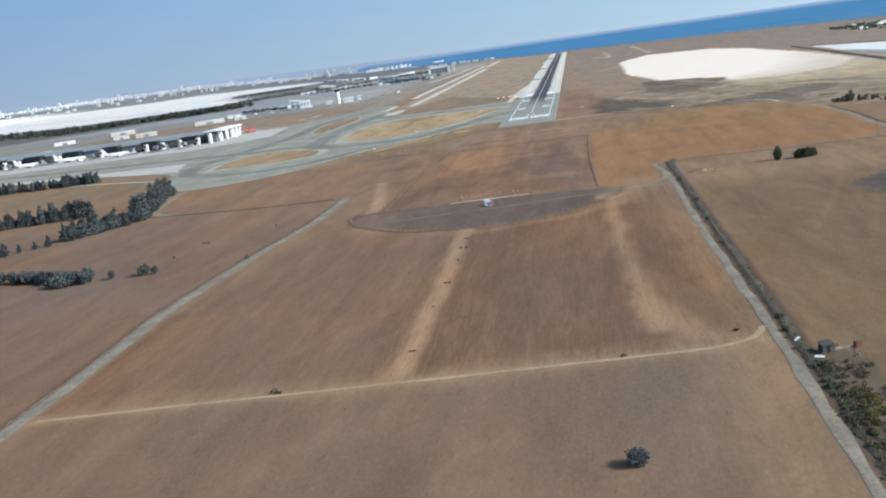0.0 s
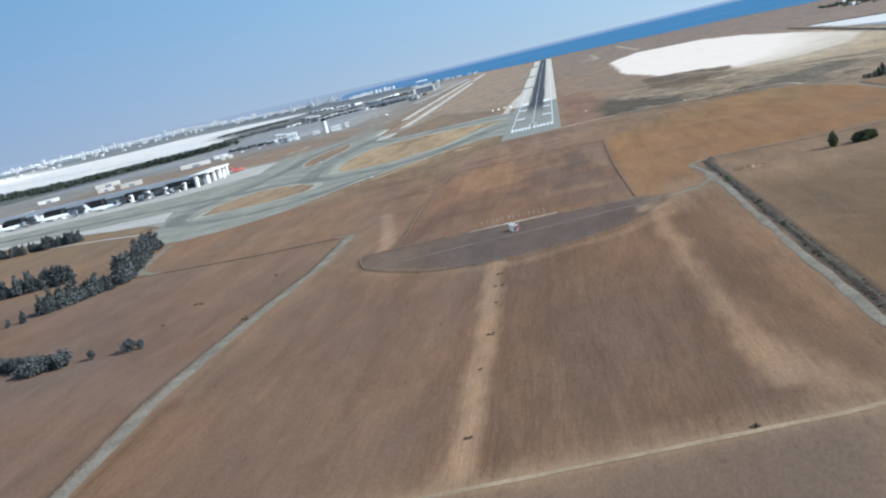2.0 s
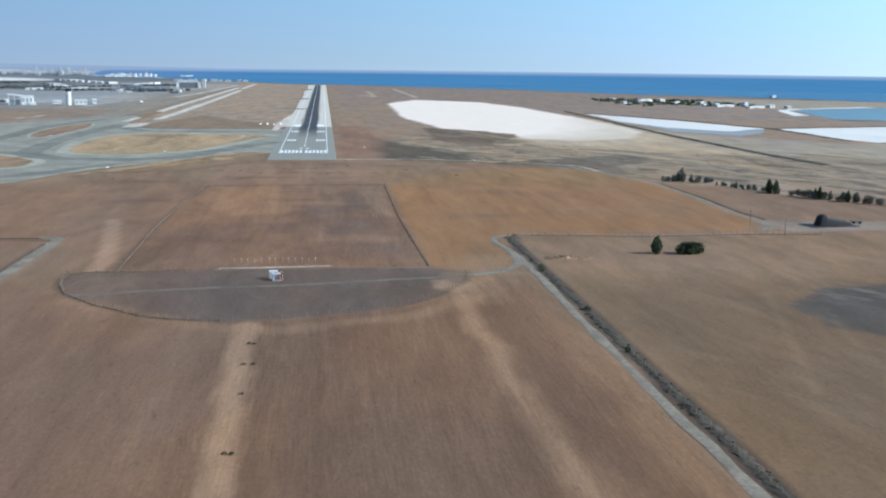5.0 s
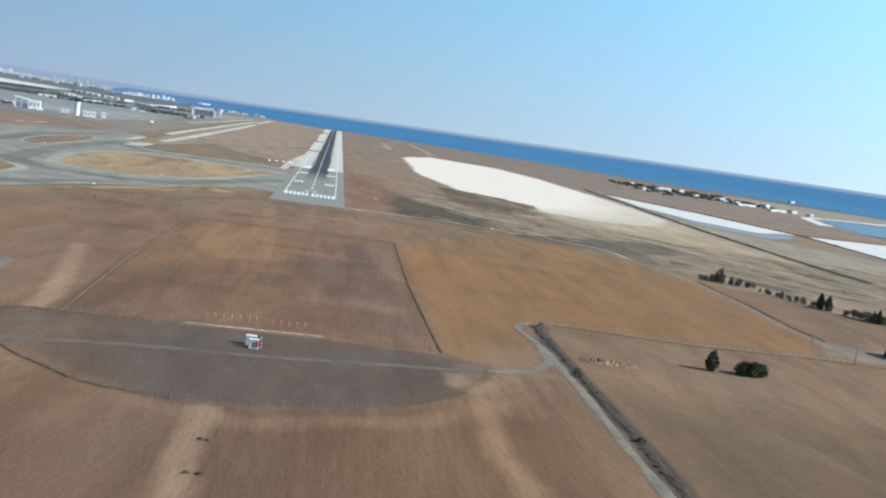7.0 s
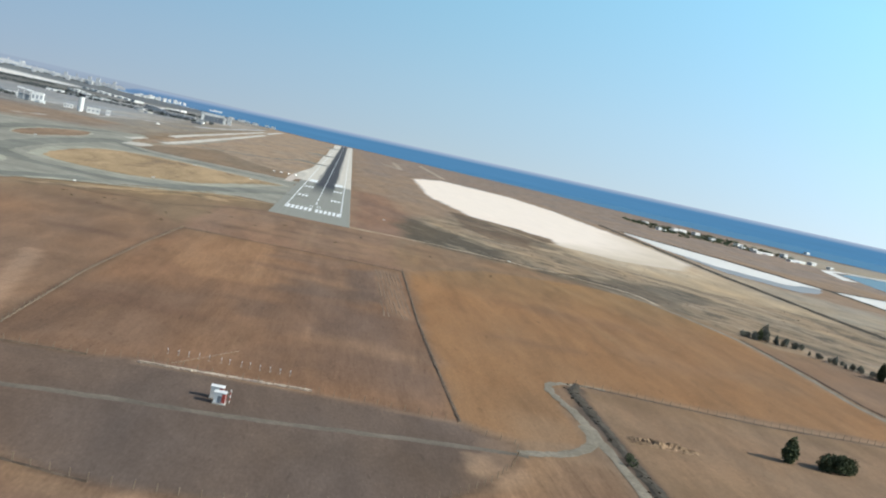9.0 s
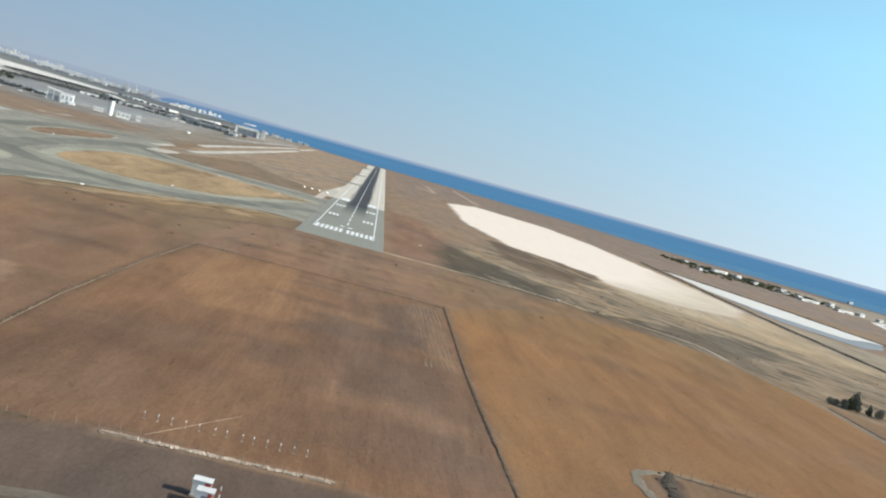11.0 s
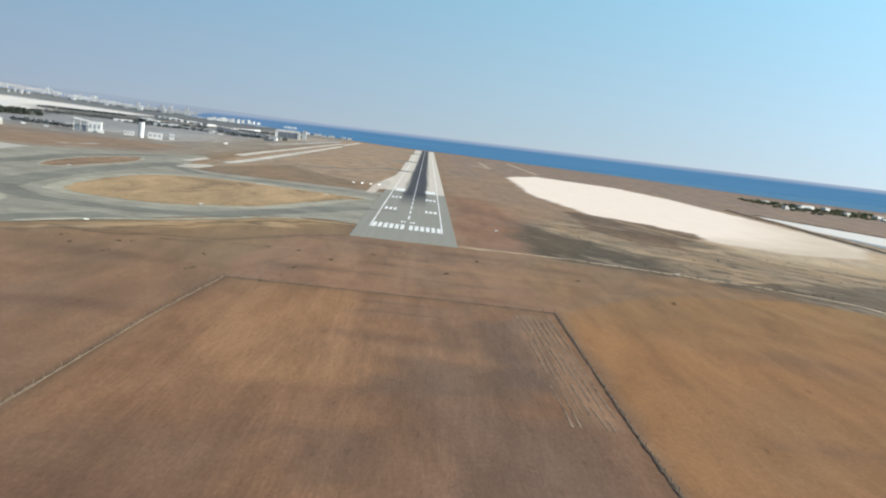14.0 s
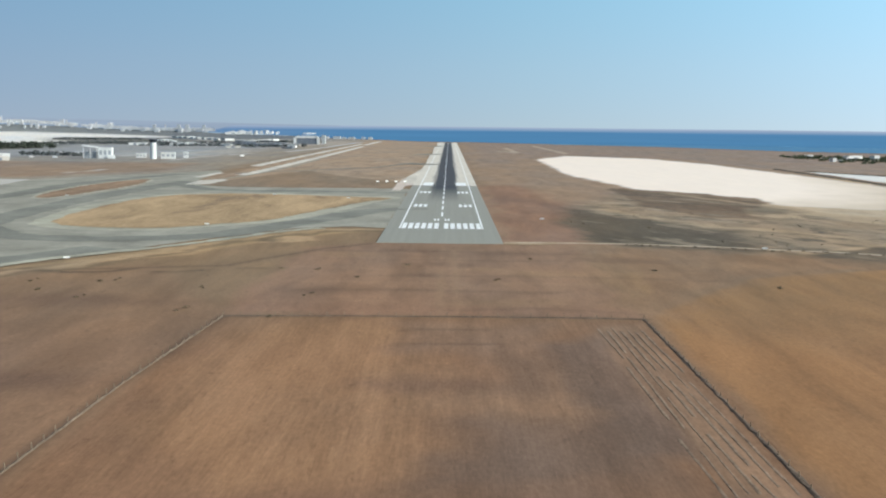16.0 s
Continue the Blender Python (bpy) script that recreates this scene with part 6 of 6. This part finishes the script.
for k in range(9):
    x = -536 - 62 * k
    part("gate_block", boxes((x - 13, 302, -1, x + 13, 317.3, 13.2)), DARK, term, "dark clad gate block")
part("entrance_canopy", boxes((-516, 312, 15.2, -489, 408, 16.8)), PAINT, term, "flat white canopy over the glazed end")
part("side_wall", boxes((-516, 404, -1, -492, 408, 15.2)), PAINT, term, "tall white end wall")
part("end_glass", boxes((-510, 304, 0, -500.5, 400, 10.8)), DARKGLASS, term)


def gate():
    ob = base("boarding_bridge", 0, 0, 0, 0, "dark boarding bridge with a white rotunda", "boarding bridge", "boarding bridges")
    bm = bmesh.new()
    tube(bm, (0, 0, -.5), (0, 0, 10), 3.4, 3.4, 14)
    part("rotunda", bm, WHITE, ob)
    part("tunnel", boxes((-2, -34, 5, 2, -3, 8.6)), DARK, ob)
    part("cabin", boxes((-3, -40, 4.4, 3.4, -34, 8.8)), GREYMETAL, ob)
    part("support", boxes((-.7, -30, -.5, .7, -28.6, 5)), STEEL, ob)
    part("link", boxes((-3, 3, 4.5, 3, 16, 9)), DARK, ob)
    return ob


g1 = gate()
g1.matrix_basis = pose(-494, 276, 0.2, 0, 0, -12)
for i, x in enumerate((-522, -548, -574, -644, -712, -776, -800, -890)):
    copy_thing(g1, pose(x, 276 - 2 * (i % 2), 0.2, 0, 0, (-14, 8, -10, 5)[i % 4]))


def airliner(label, paint, tail):
    ob = base("airliner", 0, 0, 0, 0, label, "aeroplane", "parked airliners")
    bm = bmesh.new()
    rings = [(-19, .25, 4.3), (-16, 1.0, 4.1), (-11, 1.75, 3.7), (-5, 2.0, 3.5), (12, 2.0, 3.5), (15.5, 1.75, 3.4), (18, 1.1, 3.1), (19, .3, 2.9)]
    loops = []
    for x, r, z in rings:
        loops.append([bm.verts.new((x, r * math.cos(a), z + r * math.sin(a))) for a in [math.tau * k / 16 for k in range(16)]])
    for p, q in zip(loops, loops[1:]):
        for k in range(16):
            bm.faces.new((p[k], p[(k + 1) % 16], q[(k + 1) % 16], q[k]))
    bm.faces.new(loops[0])
    bm.faces.new(loops[-1][::-1])
    part("fuselage", bm, paint, ob)

    def slab(name, pts, t, mat, flat=True):
        bm = bmesh.new()
        lo = [bm.verts.new((x, y, z - t / 2) if flat else (x, y - t / 2, z)) for x, y, z in pts]
        hi = [bm.verts.new((x, y, z + t / 2) if flat else (x, y + t / 2, z)) for x, y, z in pts]
        n = len(pts)
        bm.faces.new(lo[::-1])
        bm.faces.new(hi)
        for k in range(n):
            bm.faces.new((lo[k], lo[(k + 1) % n], hi[(k + 1) % n], hi[k]))
        return part(name, bm, mat, ob)
    for s in (-1, 1):
        slab("wing", [(4.5, s * 1.5, 2.6), (-1.5, s * 1.5, 2.6), (-5.5, s * 17, 3.9), (-3.8, s * 17, 3.9)], .45, AIRWHITE)
        slab("tailplane", [(-14, s * .6, 4.6), (-17.5, s * .6, 4.6), (-19.3, s * 6.3, 5.1), (-18, s * 6.3, 5.1)], .25, AIRWHITE)
        bm = bmesh.new()
        tube(bm, (1, s * 5.7, 1.6), (4.8, s * 5.7, 1.7), .85, 1.1, 12)
        part("engine", bm, AIRWHITE if tail is AIRWHITE else RED, ob)
        bm = bmesh.new()
        tube(bm, (-1.2, s * 3.0, .55), (-1.2, s * 3.6, .55), .6, .6, 10)
        part("wheel", bm, TYRE, ob)
        bm = bmesh.new()
        tube(bm, (-1.2, s * 3.3, .5), (-1.2, s * 3.0, 2.6), .16, .16, 6)
        part("gear_leg", bm, STEEL, ob)
    slab("tail_fin", [(-12.5, 0, 5.3), (-18.3, 0, 5.0), (-20, 0, 11.7), (-17.6, 0, 11.7)], .35, tail, False)
    bm = bmesh.new()
    tube(bm, (13, -.2, .4), (13, .2, .4), .4, .4, 10)
    part("wheel", bm, TYRE, ob)
    bm = bmesh.new()
    tube(bm, (13, 0, .4), (13, 0, 2), .12, .12, 6)
    part("gear_leg", bm, STEEL, ob)
    part("cockpit_window", boxes((17.0, -.95, 3.5, 17.9, .95, 3.95)), DARKGLASS, ob)
    return ob


jet = airliner("white twin-engined airliner parked on the apron", AIRWHITE, AIRWHITE)
jet.matrix_basis = pose(-599, 236, 0.25, 0, 0, 12) @ Matrix.Scale(1.2, 4)
copy_thing(jet, pose(-684, 256, 0.25, 0, 0, 15))
copy_thing(jet, pose(-741, 246, 0.25, 0, 0, 18))
copy_thing(jet, pose(-835, 258, 0.25, 0, 0, 160))
redjet = airliner("red and white airliner parked beside the terminal", RED, RED)
redjet.matrix_basis = pose(-455, 398, 0.25, 0, 0, 80)


def van(label, mat):
    ob = base("apron_truck", 0, 0, 0, 0, label, "truck", "apron vehicles")
    part("body", boxes((-3.5, -1.2, .7, 1.8, 1.2, 3.2)), mat, ob)
    part("cab", boxes((1.9, -1.15, .6, 3.7, 1.15, 2.4)), mat, ob)
    part("windscreen", boxes((3.68, -1, 1.5, 3.76, 1, 2.2)), DARKGLASS, ob)
    for sx in (-2.4, 2.7):
        for sy in (-1.1, 1.1):
            bm = bmesh.new()
            tube(bm, (sx, sy - .15, .45), (sx, sy + .15, .45), .45, .45, 10)
            part("wheel", bm, TYRE, ob)
    return ob


v1 = van("small white apron service truck", PAINT)
v1.matrix_basis = pose(-640, 282, 0.25, 0, 0, 30)
for x, y, a in ((-560, 284, 80), (-600, 288, 10), (-500, 262, 170), (-660, 240, 60), (-720, 284, 20), (-455, 330, 90), (-520, 1010, 10), (-600, 1000, 5), (-640, 1010, 20), (-350, 1180, 40)):
    copy_thing(v1, pose(x, y, 0.25, 0, 0, a))

# sheds and hangars scattered along the airfield's far side
rs = random.Random(5)
for (ax, ay), (bx, by), n, long, wide, turn, tall in (((-1085, 3480), (-740, 2890), 9, 66, 34, -60, 6), ((-925, 2680), (-775, 2345), 5, 60, 26, -66, 6), ((-810, 2030), (-790, 2110), 2, 34, 14, 15, 6), ((-690, 1960), (-668, 2130), 3, 30, 14, 10, 7), ((-625, 2540), (-600, 3000), 4, 60, 20, 75, 5)):
    for k in range(n):
        t = (k + 0.5) / n
        building("airport_shed", "long white flat-roofed airport shed", "shed", "airport sheds", ax + (bx - ax) * t, ay + (by - ay) * t, long * rs.uniform(.7, 1.05), wide, tall * rs.uniform(.8, 1.2), turn + rs.uniform(-4, 4), WHITE, rs.choice((WHITE, WHITE, ROOF)), 0, 1, True)
for k in range(24):
    y = 1780 + 900 * rs.random()
    building("airport_shed", "low grey and white airport shed", "shed", "airport sheds", -330 - (y - 1700) * 0.16 - 190 * rs.random(), y, rs.uniform(16, 46), rs.uniform(10, 18), rs.uniform(3, 6.5), rs.uniform(-10, 20), rs.choice((WHITE, CREAM, GREYMETAL, GREYMETAL)), rs.choice((WHITE, ROOF, GREYMETAL)), 0, 1, True)
for x, y, sx, h in ((-700, 880, 60, 7), (-640, 900, 24, 6), (-760, 700, 40, 7), (-820, 720, 30, 6), (-690, 1010, 30, 6), (-900, 900, 50, 7), (-980, 800, 40, 6), (-620, 1160, 70, 5), (-760, 480, 50, 5), (-880, 500, 60, 6)):
    building("airport_shed", "low pale shed behind the terminal", "shed", "airport sheds", x, y, sx, 16, h, 25, rs.choice((WHITE, CREAM)), WHITE, 0, 1, True)
hangar = base("aircraft_hangar", -412, 2400, 0, 4, "large white aircraft hangar with a dark doorway", "hangar", size=0.74)
part("wall", boxes((-44, 0, -1, 44, 50, 27)), CREAM, hangar)
bm = bmesh.new()
prof = [(-48, 22), (-34, 34), (34, 34), (48, 22)]
for (xa, za), (xb, zb) in zip(prof, prof[1:]):
    vs = [bm.verts.new(q) for q in ((xa, -3, za), (xb, -3, zb), (xb, 53, zb), (xa, 53, za))]
    bm.faces.new(vs)
part("roof", bm, ROOF, hangar)
part("front_gable", boxes((-40, -2, 24, 40, 0, 33)), WHITE, hangar)
for s in (-1, 1):
    part("buttress", boxes((s * 46 - 5, -4, -1, s * 46 + 5, 6, 25)), WHITE, hangar)
for k in range(4):
    part("door_leaf", boxes((-39 + 19.5 * k, -.6, 0, -20 + 19.5 * k, -.1, 23)), GREYMETAL, hangar, "dark grey sliding door leaf")

# seaside blocks behind the hangar
for k in range(30):
    t = k / 29
    x, y = (-1225 + 330 * t if k < 20 else -900 + 120 * rs.random()) + rs.uniform(-12, 12), 5080 + 560 * t + rs.uniform(-60, 60)
    building("seaside_block", "white flat-roofed seaside apartment block", "building", "seaside blocks", x, y, rs.uniform(11, 20), 14, rs.uniform(10, 22) if k < 20 else rs.uniform(5, 11), rs.uniform(15, 45), WHITE, WHITE, 3, 3)
for k in range(9):
    x, y = -620 + 300 * k / 8, 3650 + rs.uniform(-100, 100)
    building("seaside_block", "low white building near the far shore", "building", "seaside blocks", x, y, rs.uniform(14, 40), 14, rs.uniform(6, 13), 0, WHITE, WHITE, 3, 2)
building("seaside_block", "tall white block beside the hangar", "building", "seaside blocks", -372, 2480, 11, 11, 26, 0, WHITE, WHITE, 3, 6)
# the town across the white lake: too many blocks to count
verts, faces = [], []
for k in range(1300):
    az = radians(rs.uniform(-44, -12.5))
    d = rs.uniform(8500, 9400) if rs.random() < 0.88 else rs.uniform(7000, 8500)
    x, y = MID[0] + d * math.sin(az), MID[1] + d * math.cos(az)
    up = slope(x, y)
    x, y, z, s = far(x, y, 0)
    z += up
    w, h = rs.uniform(9, 30) * s, rs.choice((6, 7, 8, 10, 12, 15, 30 if rs.random() < .2 else 9)) * s * (1.25 + 0.9 * noise.noise((az * 14, 0, 0)))
    a = len(verts)
    verts += [(x + i * w / 2, y + j * w / 2, z + (h if t else -3)) for t in (0, 1) for i, j in ((-1, -1), (1, -1), (1, 1), (-1, 1))]
    faces += [(a, a + 1, a + 5, a + 4), (a + 1, a + 2, a + 6, a + 5), (a + 2, a + 3, a + 7, a + 6), (a + 3, a, a + 4, a + 7), (a + 4, a + 5, a + 6, a + 7)]
tagged(mesh_ob("town", verts, faces, CITY), "pale blocks of a distant town in haze", "town", kind="stuff")

# coast village on the seaward side
for x, y, sx, sy, h in ((752, 1560, 22, 12, 6), (700, 1290, 14, 10, 8), (708, 1275, 8, 8, 5), (800, 1450, 60, 16, 9), (830, 1420, 24, 14, 11), (770, 1400, 26, 12, 7), (845, 1350, 18, 12, 7), (826, 1309, 16, 10, 6), (890, 1310, 30, 14, 8), (905, 1260, 24, 12, 6), (896, 1190, 90, 14, 5), (936, 1120, 80, 14, 5), (960, 1230, 20, 14, 11), (985, 1150, 26, 14, 8), (1010, 1120, 18, 12, 6), (870, 1240, 20, 10, 5), (1330, 1890, 26, 12, 8)):
    building("coast_house", "white flat-roofed house near the shore", "house", "coast houses", x, y, sx * 0.72, sy * 0.8, h * 0.75, 35, WHITE, WHITE, 2, 1 if h < 8 else 2, True)
